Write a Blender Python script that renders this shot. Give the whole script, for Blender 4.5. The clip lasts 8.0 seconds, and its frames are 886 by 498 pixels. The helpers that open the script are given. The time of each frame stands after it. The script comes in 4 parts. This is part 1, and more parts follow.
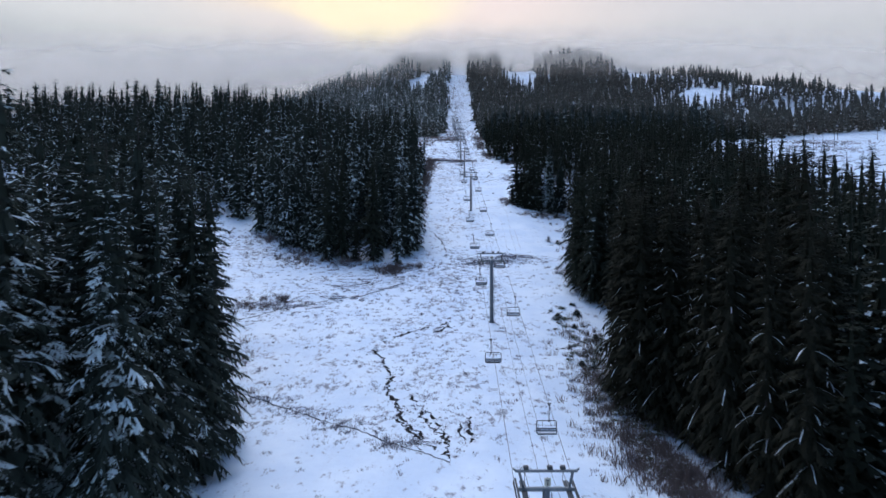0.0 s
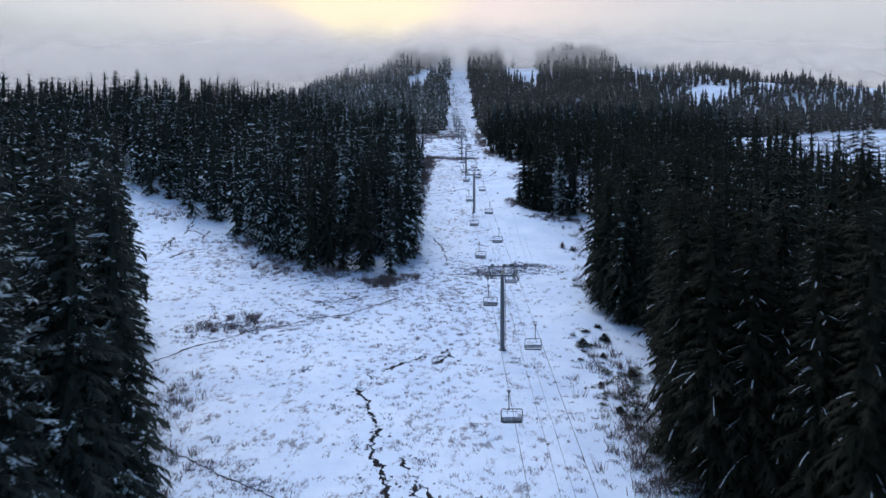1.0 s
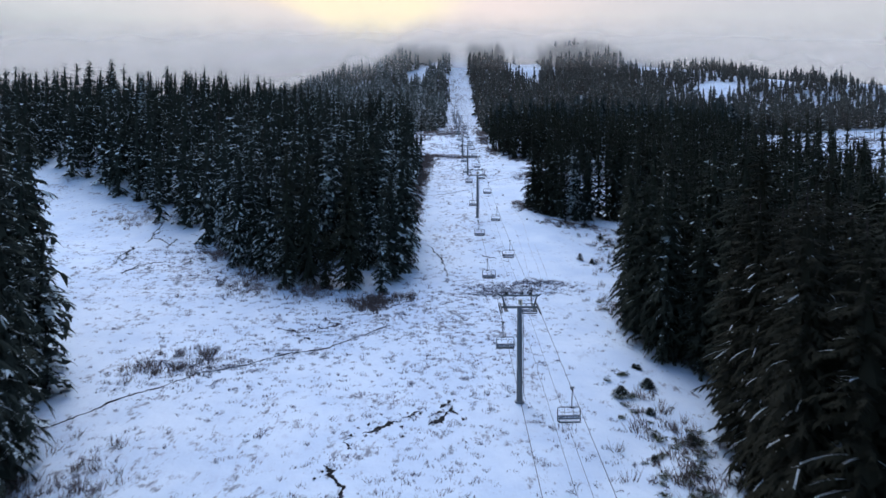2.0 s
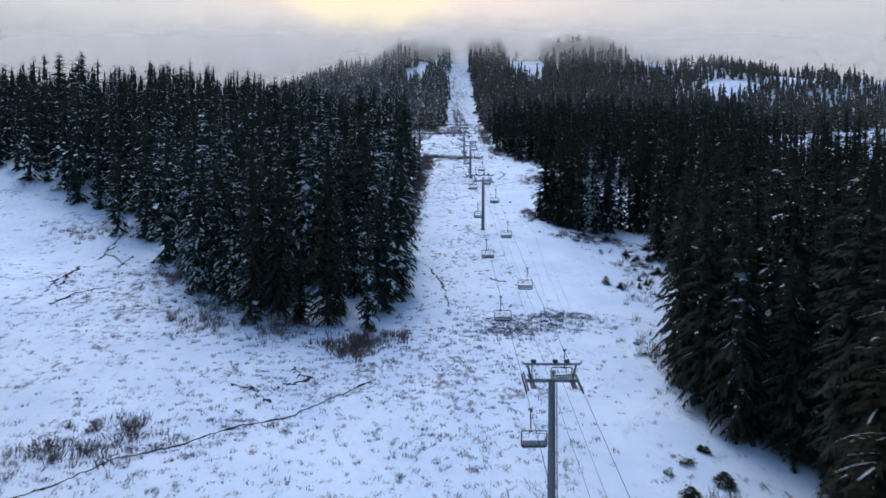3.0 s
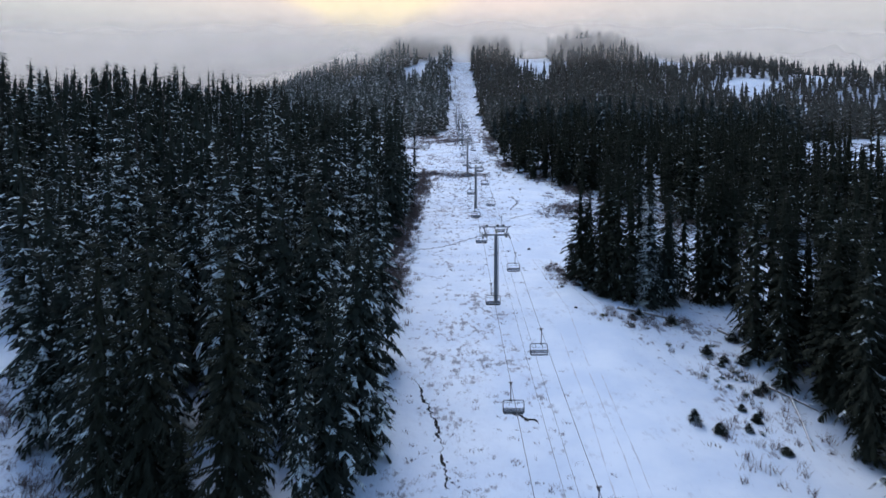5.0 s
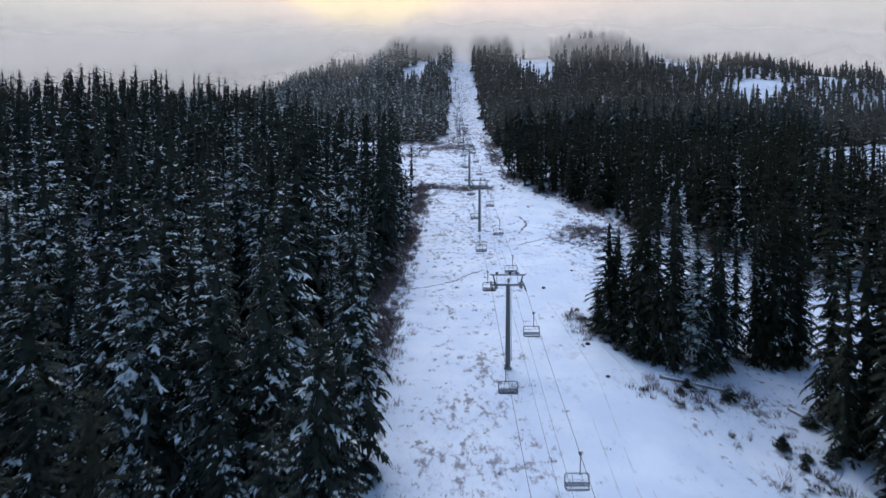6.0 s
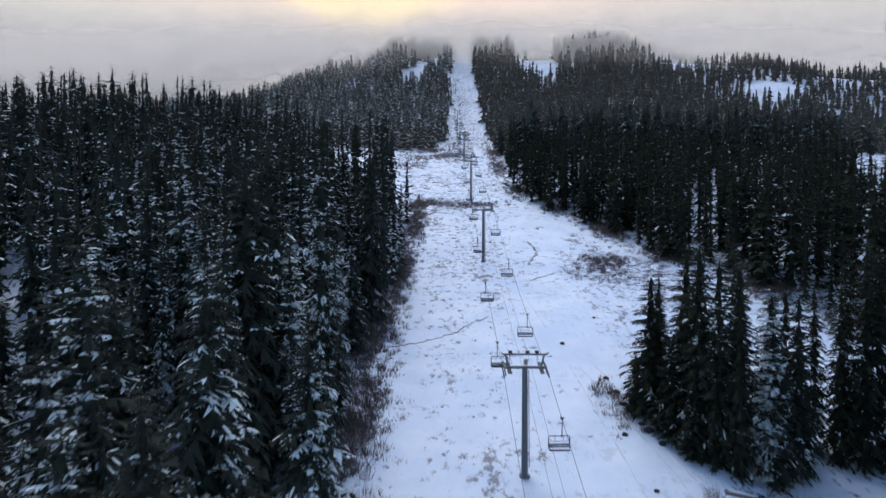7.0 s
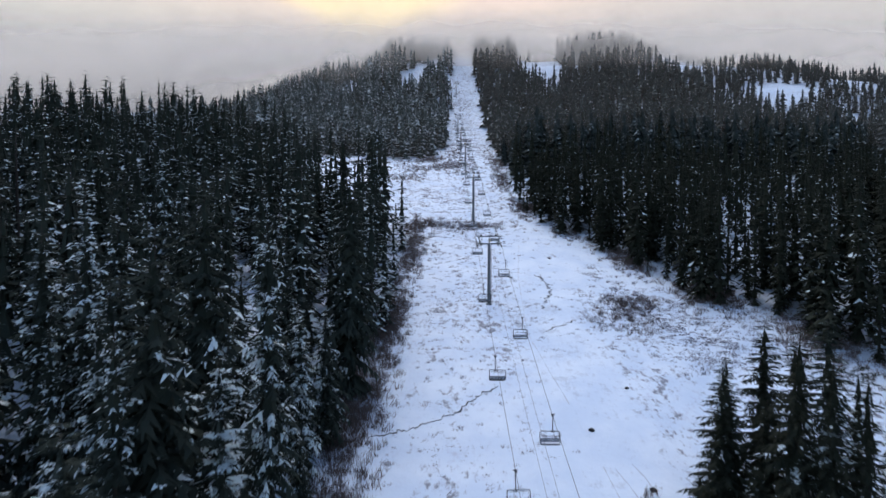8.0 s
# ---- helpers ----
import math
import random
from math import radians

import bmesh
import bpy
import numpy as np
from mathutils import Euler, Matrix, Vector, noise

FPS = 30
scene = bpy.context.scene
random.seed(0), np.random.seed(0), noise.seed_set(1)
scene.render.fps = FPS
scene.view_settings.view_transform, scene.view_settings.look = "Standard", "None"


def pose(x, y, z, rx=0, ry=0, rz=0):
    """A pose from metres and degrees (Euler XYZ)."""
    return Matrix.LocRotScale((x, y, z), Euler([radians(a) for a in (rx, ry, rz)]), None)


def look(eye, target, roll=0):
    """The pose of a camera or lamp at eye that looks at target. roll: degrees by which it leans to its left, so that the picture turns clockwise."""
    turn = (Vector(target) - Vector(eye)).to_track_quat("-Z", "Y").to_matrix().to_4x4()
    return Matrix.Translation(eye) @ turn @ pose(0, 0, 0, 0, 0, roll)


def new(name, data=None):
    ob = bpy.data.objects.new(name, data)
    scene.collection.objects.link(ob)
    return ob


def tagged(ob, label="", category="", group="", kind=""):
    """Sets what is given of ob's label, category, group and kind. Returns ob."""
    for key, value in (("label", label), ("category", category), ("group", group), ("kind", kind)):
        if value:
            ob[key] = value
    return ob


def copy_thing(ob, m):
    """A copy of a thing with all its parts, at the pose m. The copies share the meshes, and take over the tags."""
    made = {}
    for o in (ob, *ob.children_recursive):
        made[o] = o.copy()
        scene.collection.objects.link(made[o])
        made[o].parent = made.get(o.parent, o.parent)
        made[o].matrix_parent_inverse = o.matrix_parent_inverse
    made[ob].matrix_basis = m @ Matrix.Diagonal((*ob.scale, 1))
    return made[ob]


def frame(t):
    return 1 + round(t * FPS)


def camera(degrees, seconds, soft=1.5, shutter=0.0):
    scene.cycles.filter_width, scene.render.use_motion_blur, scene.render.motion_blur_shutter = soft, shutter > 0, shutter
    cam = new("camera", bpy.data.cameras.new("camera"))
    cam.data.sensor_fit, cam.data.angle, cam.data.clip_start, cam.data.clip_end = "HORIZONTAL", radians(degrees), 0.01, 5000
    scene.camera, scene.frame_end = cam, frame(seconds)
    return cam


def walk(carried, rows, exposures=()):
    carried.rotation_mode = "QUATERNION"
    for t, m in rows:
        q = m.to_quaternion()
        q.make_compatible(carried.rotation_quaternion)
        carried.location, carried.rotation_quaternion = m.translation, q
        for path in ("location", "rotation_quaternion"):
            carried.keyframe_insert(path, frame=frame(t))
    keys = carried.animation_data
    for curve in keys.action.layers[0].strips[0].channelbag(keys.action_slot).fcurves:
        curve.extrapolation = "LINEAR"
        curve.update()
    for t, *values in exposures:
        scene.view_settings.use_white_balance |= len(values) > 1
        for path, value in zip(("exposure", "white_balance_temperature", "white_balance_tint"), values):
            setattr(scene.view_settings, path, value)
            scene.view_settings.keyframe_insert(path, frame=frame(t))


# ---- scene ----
cam = camera(73.75, 8.0, shutter=0.3)
# seconds, place in metres, yaw, pitch and roll in degrees
ROWS = [
    (0.0, 0.00, 0.00, 30.00, 0.00, 0.05, 0.21),
    (0.5, -0.13, 12.24, 30.93, -0.02, 0.05, 0.17),
    (1.0, -0.20, 24.29, 32.43, -0.05, -0.01, 0.10),
    (1.5, -0.31, 36.62, 34.14, -0.10, -0.10, 0.04),
    (3.0, -0.52, 75.05, 41.62, -0.17, -0.32, -0.11),
    (3.5, -0.26, 87.73, 44.95, -0.15, -0.43, -0.15),
    (4.0, -0.08, 100.52, 49.49, -0.14, -0.52, -0.12),
    (4.5, 0.40, 113.39, 54.72, -0.04, -0.60, -0.07),
    (6.0, 0.71, 150.56, 68.73, 0.01, -0.66, 0.01),
    (6.5, 0.76, 162.94, 73.41, -0.02, -0.70, -0.01),
    (7.0, 1.12, 174.96, 78.10, 0.02, -0.71, -0.02),
    (7.5, 1.35, 187.26, 83.08, 0.05, -0.73, 0.01),
    (8.0, 1.48, 199.42, 87.68, 0.07, -0.68, 0.05),
]
walk(cam, [(t, pose(x, y, z, 90 + pitch, roll, yaw)) for t, x, y, z, yaw, pitch, roll in ROWS],
     exposures=[(0.0, 0.2, 5480, 10), (2.0, 0.2, 5480, 10), (4.0, 0.2, 5620, 10), (7.0, 0.22, 5900, 11), (8.0, 0.22, 5950, 11)])

# ---- world and sun: an overcast late afternoon, the sun low behind cloud up the hill ----
SUN_ELEVATION, SUN_AZIMUTH = radians(58), radians(-18)   # azimuth from straight up the hill, to the right
world = bpy.data.worlds.new("sky")
world.use_nodes = True
scene.world = world
wn = world.node_tree.nodes
sky = wn.new("ShaderNodeTexSky")
sky.sky_type, sky.sun_disc = "NISHITA", False
sky.sun_elevation, sky.sun_rotation = SUN_ELEVATION, SUN_AZIMUTH
sky.air_density, sky.dust_density = 1.3, 2.0
world.node_tree.links.new(sky.outputs["Color"], wn["Background"].inputs["Color"])
wn["Background"].inputs["Strength"].default_value = 0.13
sun = new("sun", bpy.data.lights.new("sun", "SUN"))
sun.data.energy, sun.data.angle, sun.data.color = 1.2, radians(40), (1.0, 0.96, 0.92)
sun_from = Vector((math.sin(SUN_AZIMUTH) * math.cos(SUN_ELEVATION), math.cos(SUN_AZIMUTH) * math.cos(SUN_ELEVATION), math.sin(SUN_ELEVATION)))
sun.matrix_world = look(sun_from * 500, (0, 0, 0))


# ---- materials ----
class Mat:
    """A node material with short calls for the usual nodes."""

    def __init__(self, name, roughness=0.7, metallic=0.0):
        self.m = bpy.data.materials.new(name)
        self.m.use_nodes = True
        self.t = self.m.node_tree
        self.p = self.t.nodes["Principled BSDF"]
        self.out = self.t.nodes["Material Output"]
        self.p.inputs["Roughness"].default_value = roughness
        self.p.inputs["Metallic"].default_value = metallic
        self.at = self.t.nodes.new("ShaderNodeTexCoord").outputs["Object"]

    def link(self, a, b):
        self.t.links.new(a, b)

    def noise(self, scale, detail=4.0, rough=0.55, stretch=None, at=None):
        n = self.t.nodes.new("ShaderNodeTexNoise")
        n.inputs["Scale"].default_value, n.inputs["Detail"].default_value, n.inputs["Roughness"].default_value = scale, detail, rough
        src = at or self.at
        if stretch:
            mp = self.t.nodes.new("ShaderNodeMapping")
            mp.inputs["Scale"].default_value = stretch
            self.link(src, mp.inputs["Vector"])
            src = mp.outputs["Vector"]
        self.link(src, n.inputs["Vector"])
        return n.outputs["Fac"]

    def ramp(self, fac, a, b, lo=0.0, hi=1.0):
        """lo at or under a, hi at or over b, smooth between."""
        n = self.t.nodes.new("ShaderNodeMapRange")
        n.interpolation_type = "SMOOTHSTEP"
        for i, v in zip((1, 2, 3, 4), (a, b, lo, hi)):
            n.inputs[i].default_value = v
        self.link(fac, n.inputs[0])
        return n.outputs[0]

    def maths(self, op, a, b=None):
        n = self.t.nodes.new("ShaderNodeMath")
        n.operation = op
        for i, v in enumerate((a, b)):
            if v is None:
                continue
            if isinstance(v, (int, float)):
                n.inputs[i].default_value = v
            else:
                self.link(v, n.inputs[i])
        return n.outputs[0]

    def mix(self, fac, a, b):
        n = self.t.nodes.new("ShaderNodeMix")
        n.data_type = "RGBA"
        for slot, v in ((0, fac), (6, a), (7, b)):
            if isinstance(v, (int, float)):
                n.inputs[slot].default_value = v
            elif isinstance(v, tuple):
                n.inputs[slot].default_value = (*v, 1)
            else:
                self.link(v, n.inputs[slot])
        return n.outputs[2]

    def colour(self, c):
        if isinstance(c, tuple):
            self.p.inputs["Base Color"].default_value = (*c, 1)
        else:
            self.link(c, self.p.inputs["Base Color"])
        return self

    def bump(self, fac, strength=0.3, distance=0.05):
        n = self.t.nodes.new("ShaderNodeBump")
        n.inputs["Strength"].default_value, n.inputs["Distance"].default_value = strength, distance
        self.link(fac, n.inputs["Height"])
        self.link(n.outputs["Normal"], self.p.inputs["Normal"])
        return self

    def up(self):
        """How far the surface faces the sky."""
        g = self.t.nodes.new("ShaderNodeNewGeometry")
        s = self.t.nodes.new("ShaderNodeSeparateXYZ")
        self.link(g.outputs["True Normal"], s.inputs[0])
        return s.outputs["Z"]

    def world_at(self):
        return self.t.nodes.new("ShaderNodeNewGeometry").outputs["Position"]


def snow_ground_material():
    """Thin snow over a meadow: clean drifts, patches where dry stems stand through, and a packed run."""
    m = Mat("snow_over_dry_meadow", 0.65)
    zone = m.ramp(m.maths("ADD", m.noise(0.028, 3), m.maths("MULTIPLY", m.noise(0.09, 3), 0.5)), 0.66, 0.92)   # where the meadow grows through
    clump = m.maths("SUBTRACT", m.noise(0.22, 3, 0.6, (1.0, 0.7, 1.0)), 0.5)
    fine = m.maths("ADD", m.maths("MULTIPLY", m.noise(0.95, 4, 0.62, (1.0, 0.6, 1.0)), 0.75), m.maths("MULTIPLY", m.noise(2.8, 3, 0.7), 0.25))
    weight = m.maths("ADD", m.maths("MULTIPLY", zone, 0.09), m.maths("ADD", m.maths("MULTIPLY", clump, 0.5), fine))
    grassy = m.ramp(weight, 0.59, 0.72)
    snow = m.mix(m.ramp(m.noise(0.11, 4), 0.3, 0.7), (0.60, 0.70, 0.84), (0.72, 0.80, 0.90))
    grass = m.mix(m.noise(1.1, 3), (0.07, 0.065, 0.09), (0.17, 0.16, 0.20))
    thin = m.maths("MULTIPLY", m.ramp(m.noise(0.8, 5, 0.7, (1.0, 0.6, 1.0)), 0.5, 0.72), m.ramp(zone, 0.1, 0.9, 0.25, 1.0))   # stems under thin snow
    s = m.t.nodes.new("ShaderNodeSeparateXYZ")
    m.link(m.at, s.inputs[0])
    groomed = m.maths("MULTIPLY", m.ramp(s.outputs["X"], 15.0, 21.0), m.ramp(s.outputs["X"], 31.0, 38.0, 1.0, 0.0))   # the packed run beside the lift
    wild = m.maths("SUBTRACT", 1.0, m.maths("MULTIPLY", groomed, 0.75))
    grassy, thin = m.maths("MULTIPLY", grassy, wild), m.maths("MULTIPLY", thin, wild)
    snow = m.mix(m.maths("MULTIPLY", thin, 0.5), snow, (0.40, 0.40, 0.50))
    m.colour(m.mix(m.maths("MULTIPLY", grassy, 0.8), snow, grass))
    m.bump(m.maths("ADD", m.noise(0.6, 5, 0.65), m.maths("MULTIPLY", grassy, 0.3)), 0.35, 0.35)
    return m.m


def needle_material(name, snowy, greens, grain=1.15, steep=(0.15, 0.75), bough=0.45, soft=0.05):
    """Conifer needles with the snow that lies on what faces the sky: some trees and some boughs hold it, others have shed it."""
    m = Mat(name, 0.9)
    at = m.world_at()
    clump = m.maths("ADD", m.noise(bough, 1, 0.5, (1.0, 1.0, 1.6), at), m.maths("MULTIPLY", m.maths("SUBTRACT", m.noise(0.17, 2, 0.5, (1.0, 1.0, 0.12), at), 0.5), 1.0))
    fleck = m.noise(grain, 4, 0.7, (1.0, 1.0, 2.2), at)
    lie = m.maths("MULTIPLY", m.ramp(m.up(), *steep), m.ramp(m.maths("ADD", m.maths("MULTIPLY", fleck, 0.75), clump), snowy, snowy + soft))
    green = m.mix(m.noise(0.12, 3, 0.6, None, at), *greens)
    m.colour(m.mix(lie, green, (0.74, 0.82, 0.84)))
    m.p.inputs["Specular IOR Level"].default_value = 0.08
    return m.m


def bark_material():
    m = Mat("bark", 0.9)
    n = m.noise(1.4, 5, 0.6, (1, 1, 0.25))
    m.colour(m.mix(n, (0.012, 0.010, 0.009), (0.045, 0.038, 0.033))).bump(n, 0.5, 0.05)
    return m.m


def metal_material(name, dark, light, roughness=0.5, metallic=0.55):
    m = Mat(name, roughness, metallic)
    n = m.noise(2.0, 5, 0.6, (1, 1, 0.4))
    m.colour(m.mix(n, dark, light))
    m.link(m.ramp(n, 0.2, 0.8, roughness - 0.1, roughness + 0.15), m.p.inputs["Roughness"])
    return m.m


def plain_material(name, dark, light, scale, roughness=0.7, height=0.03):
    m = Mat(name, roughness)
    n = m.noise(scale, 4, 0.6)
    m.colour(m.mix(n, dark, light)).bump(n, 0.4, height)
    m.p.inputs["Specular IOR Level"].default_value = 0.5 if roughness < 0.8 else 0.1
    return m.m


SNOW_GROUND = snow_ground_material()
NEEDLES = needle_material("fir_needles", 1.035, ((0.016, 0.021, 0.018), (0.048, 0.058, 0.047)), 1.7)
TWIG_SNOW = needle_material("snowy_branch_tops", 0.80, ((0.016, 0.021, 0.018), (0.04, 0.05, 0.04)), 0.9)
BARE_NEEDLES = needle_material("fir_needles_blown_free_of_snow", 1.18, ((0.015, 0.018, 0.013), (0.042, 0.047, 0.034)), 1.7)
BARE_TWIG = needle_material("branch_tops_blown_free_of_snow", 0.97, ((0.012, 0.014, 0.01), (0.032, 0.036, 0.025)), 0.3, (0.1, 0.6), 0.4)
# far needles are paler and bluer: part of the haze is in their colour
HAZY_FAR_NEEDLES = needle_material("hazy_fir_needles_of_the_far_wood", 0.80, ((0.022, 0.034, 0.034), (0.054, 0.074, 0.068)), 1.6, (0.0, 0.7), 0.45, 0.45)
HAZY_FAR_DARK_NEEDLES = needle_material("hazy_dark_fir_needles_of_the_far_wood", 0.96, ((0.016, 0.023, 0.023), (0.042, 0.054, 0.050)), 1.6, (0.1, 0.8), 0.45, 0.45)
# nearest right firs: the shade of the thick wood is darkened into these colours
SHADED_NEEDLES = needle_material("shaded_fir_needles_without_snow", 2.0, ((0.012, 0.012, 0.008), (0.030, 0.030, 0.020)), 1.7)
SHADED_STREAK_TWIG = needle_material("shaded_branches_with_streaks_of_snow", 0.66, ((0.012, 0.012, 0.008), (0.03, 0.03, 0.02)), 0.3, (0.0, 0.4), 0.45)
BARK = bark_material()
STEEL = metal_material("galvanised_steel", (0.11, 0.125, 0.14), (0.24, 0.26, 0.28))
DARK_STEEL = metal_material("dark_steel", (0.03, 0.033, 0.038), (0.08, 0.085, 0.09))
ROPE = metal_material("wire_rope", (0.035, 0.036, 0.04), (0.08, 0.08, 0.085), 0.55, 0.7)
RUBBER = plain_material("black_rubber", (0.012, 0.012, 0.013), (0.03, 0.03, 0.03), 6.0)
SEAT_PAD = plain_material("dark_blue_grey_seat_pad", (0.025, 0.03, 0.04), (0.05, 0.06, 0.07), 5.0, 0.55)
BACK_PAD = plain_material("grey_back_slats", (0.10, 0.12, 0.15), (0.19, 0.21, 0.25), 4.0, 0.5)
CREAM = plain_material("cream_sign_board", (0.50, 0.46, 0.36), (0.62, 0.58, 0.47), 3.0, 0.5, 0.005)
SNOW = plain_material("loose_snow", (0.74, 0.78, 0.84), (0.84, 0.86, 0.90), 2.0, 0.6, 0.05)
BROOK = plain_material("dark_brook_bed", (0.010, 0.011, 0.013), (0.04, 0.036, 0.034), 1.2, 0.95, 0.06)
DRY_GRASS = plain_material("dry_grass", (0.10, 0.092, 0.112), (0.25, 0.23, 0.26), 0.6, 0.9)
SHRUB = plain_material("olive_shrub_leaves", (0.042, 0.05, 0.025), (0.12, 0.125, 0.06), 0.7, 0.9)
BRUSH = plain_material("bare_brown_brush", (0.09, 0.072, 0.072), (0.25, 0.20, 0.185), 0.5, 0.9)
DEADWOOD = plain_material("weathered_log", (0.14, 0.12, 0.10), (0.36, 0.33, 0.30), 1.5, 0.85)
# the shade inside the ski grooves, as a colour
SHADED_TRACK = plain_material("ski_track_in_shade_colour", (0.50, 0.53, 0.60), (0.62, 0.65, 0.71), 1.0, 0.8)
ROCK = plain_material("dark_boulder", (0.015, 0.016, 0.016), (0.06, 0.06, 0.056), 1.3, 0.9, 0.1)


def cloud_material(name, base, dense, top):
    """Thin cloud and haze: white droplets that pass and scatter light, thicker upwards, with a ragged foot."""
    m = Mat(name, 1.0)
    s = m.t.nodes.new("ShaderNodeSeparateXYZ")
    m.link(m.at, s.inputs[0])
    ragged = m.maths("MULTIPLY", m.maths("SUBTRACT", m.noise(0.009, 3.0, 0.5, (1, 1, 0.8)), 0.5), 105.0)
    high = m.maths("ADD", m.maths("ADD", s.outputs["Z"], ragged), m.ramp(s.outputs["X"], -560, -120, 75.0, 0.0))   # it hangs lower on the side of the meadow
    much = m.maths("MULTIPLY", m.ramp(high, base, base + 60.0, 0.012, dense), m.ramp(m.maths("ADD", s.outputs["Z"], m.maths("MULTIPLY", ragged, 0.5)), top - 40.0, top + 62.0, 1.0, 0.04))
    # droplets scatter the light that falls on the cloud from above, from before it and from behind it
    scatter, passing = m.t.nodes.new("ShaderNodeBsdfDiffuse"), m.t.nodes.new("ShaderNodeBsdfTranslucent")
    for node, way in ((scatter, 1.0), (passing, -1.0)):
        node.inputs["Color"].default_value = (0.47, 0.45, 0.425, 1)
        # normals forced upright, so the standing sheet brightens as if it lay flat
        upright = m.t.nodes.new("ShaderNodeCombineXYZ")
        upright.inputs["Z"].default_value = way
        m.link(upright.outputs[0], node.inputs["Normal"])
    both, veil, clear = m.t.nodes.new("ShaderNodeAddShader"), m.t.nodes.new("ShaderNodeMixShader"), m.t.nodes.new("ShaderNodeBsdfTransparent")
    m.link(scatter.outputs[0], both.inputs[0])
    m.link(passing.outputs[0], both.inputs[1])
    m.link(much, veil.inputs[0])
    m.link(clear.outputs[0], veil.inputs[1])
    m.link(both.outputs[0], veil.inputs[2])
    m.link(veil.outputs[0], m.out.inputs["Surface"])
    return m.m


def sky_material():
    """Evening cloud cover, seen far behind the hill: grey lilac, with a warm break above the lift line."""
    m = Mat("evening_cloud_cover", 1.0)
    s = m.t.nodes.new("ShaderNodeSeparateXYZ")
    m.link(m.at, s.inputs[0])
    x, z = s.outputs["X"], s.outputs["Z"]
    drift = m.maths("SUBTRACT", m.noise(0.0013, 4, 0.5, (1, 1, 2.4)), 0.5)
    high = m.maths("ADD", z, m.maths("MULTIPLY", drift, 330.0))
    low = m.mix(m.ramp(x, -1900, 900), (0.41, 0.39, 0.36), (0.48, 0.445, 0.405))
    upper = m.mix(m.ramp(x, -1700, -300), (0.62, 0.57, 0.49), (0.80, 0.63, 0.50))
    upper = m.mix(m.ramp(x, 0, 1500), upper, (0.56, 0.51, 0.46))
    cover = m.mix(m.ramp(high, 780, 1120), low, upper)
    warm = m.maths("MULTIPLY", m.ramp(m.maths("ABSOLUTE", m.maths("ADD", x, 760.0)), 200, 900, 1.0, 0.0), m.ramp(high, 1080, 1260))
    cover = m.mix(m.maths("MULTIPLY", warm, 0.7), cover, (0.95, 0.70, 0.42))
    blush = m.maths("MULTIPLY", m.ramp(m.maths("ABSOLUTE", m.maths("SUBTRACT", x, 150.0)), 100, 650, 1.0, 0.0), m.ramp(high, 980, 1220))
    cover = m.mix(m.maths("MULTIPLY", blush, 0.6), cover, (0.88, 0.66, 0.53))
    away = m.maths("ABSOLUTE", m.maths("ADD", m.maths("ADD", x, 360.0), m.maths("MULTIPLY", drift, 500.0)))
    # the break reaches lowest beside the lift line and closes upwards to either side
    rift = m.ramp(m.maths("SUBTRACT", high, m.maths("MULTIPLY", away, 0.42)), 890, 1070)
    cover = m.mix(m.maths("MULTIPLY", rift, m.ramp(away, 150, 620, 1.0, 0.0)), cover, (1.0, 0.78, 0.45))
    e = m.t.nodes.new("ShaderNodeEmission")
    m.link(cover, e.inputs["Color"])
    e.inputs["Strength"].default_value = 1.13
    m.link(e.outputs[0], m.out.inputs["Surface"])
    return m.m


# ---- building helpers ----
def mesh_np(name, verts, tris, mats, index=None, smooth=False):
    """A mesh from arrays of vertices and triangles."""
    verts, tris = np.asarray(verts, np.float32), np.asarray(tris, np.int32)
    me = bpy.data.meshes.new(name)
    me.vertices.add(len(verts))
    me.vertices.foreach_set("co", verts.ravel())
    me.loops.add(tris.size)
    me.loops.foreach_set("vertex_index", tris.ravel())
    me.polygons.add(len(tris))
    me.polygons.foreach_set("loop_start", np.arange(len(tris), dtype=np.int32) * 3)
    for mat in mats:
        me.materials.append(mat)
    if index is not None:
        me.polygons.foreach_set("material_index", np.asarray(index, np.int32))
    me.polygons.foreach_set("use_smooth", np.full(len(tris), smooth))
    me.update(calc_edges=True)
    return me


def thing(name, at=(0, 0, 0), **tags):
    ob = new(name)
    ob.location = at
    return tagged(ob, **tags)


def part(name, bm, material, parent, label="", smooth=False):
    me = bpy.data.meshes.new(name)
    bm.to_mesh(me)
    bm.free()
    me.materials.append(material)
    if smooth:
        me.polygons.foreach_set("use_smooth", np.full(len(me.polygons), True))
    ob = new(name, me)
    ob.parent = parent
    return tagged(ob, label=label)


def box(size, at=(0, 0, 0), bevel=0.0, turn=(0, 0, 0), bm=None):
    """A box with rounded edges, added to bm."""
    bm = bm or bmesh.new()
    made = bmesh.ops.create_cube(bm, size=1.0, matrix=pose(*at, *turn) @ Matrix.Diagonal((*size, 1)))["verts"]
    if bevel:
        edges = list({e for v in made for e in v.link_edges})
        bmesh.ops.bevel(bm, geom=edges, offset=bevel, segments=2, affect="EDGES", profile=0.6)
    return bm


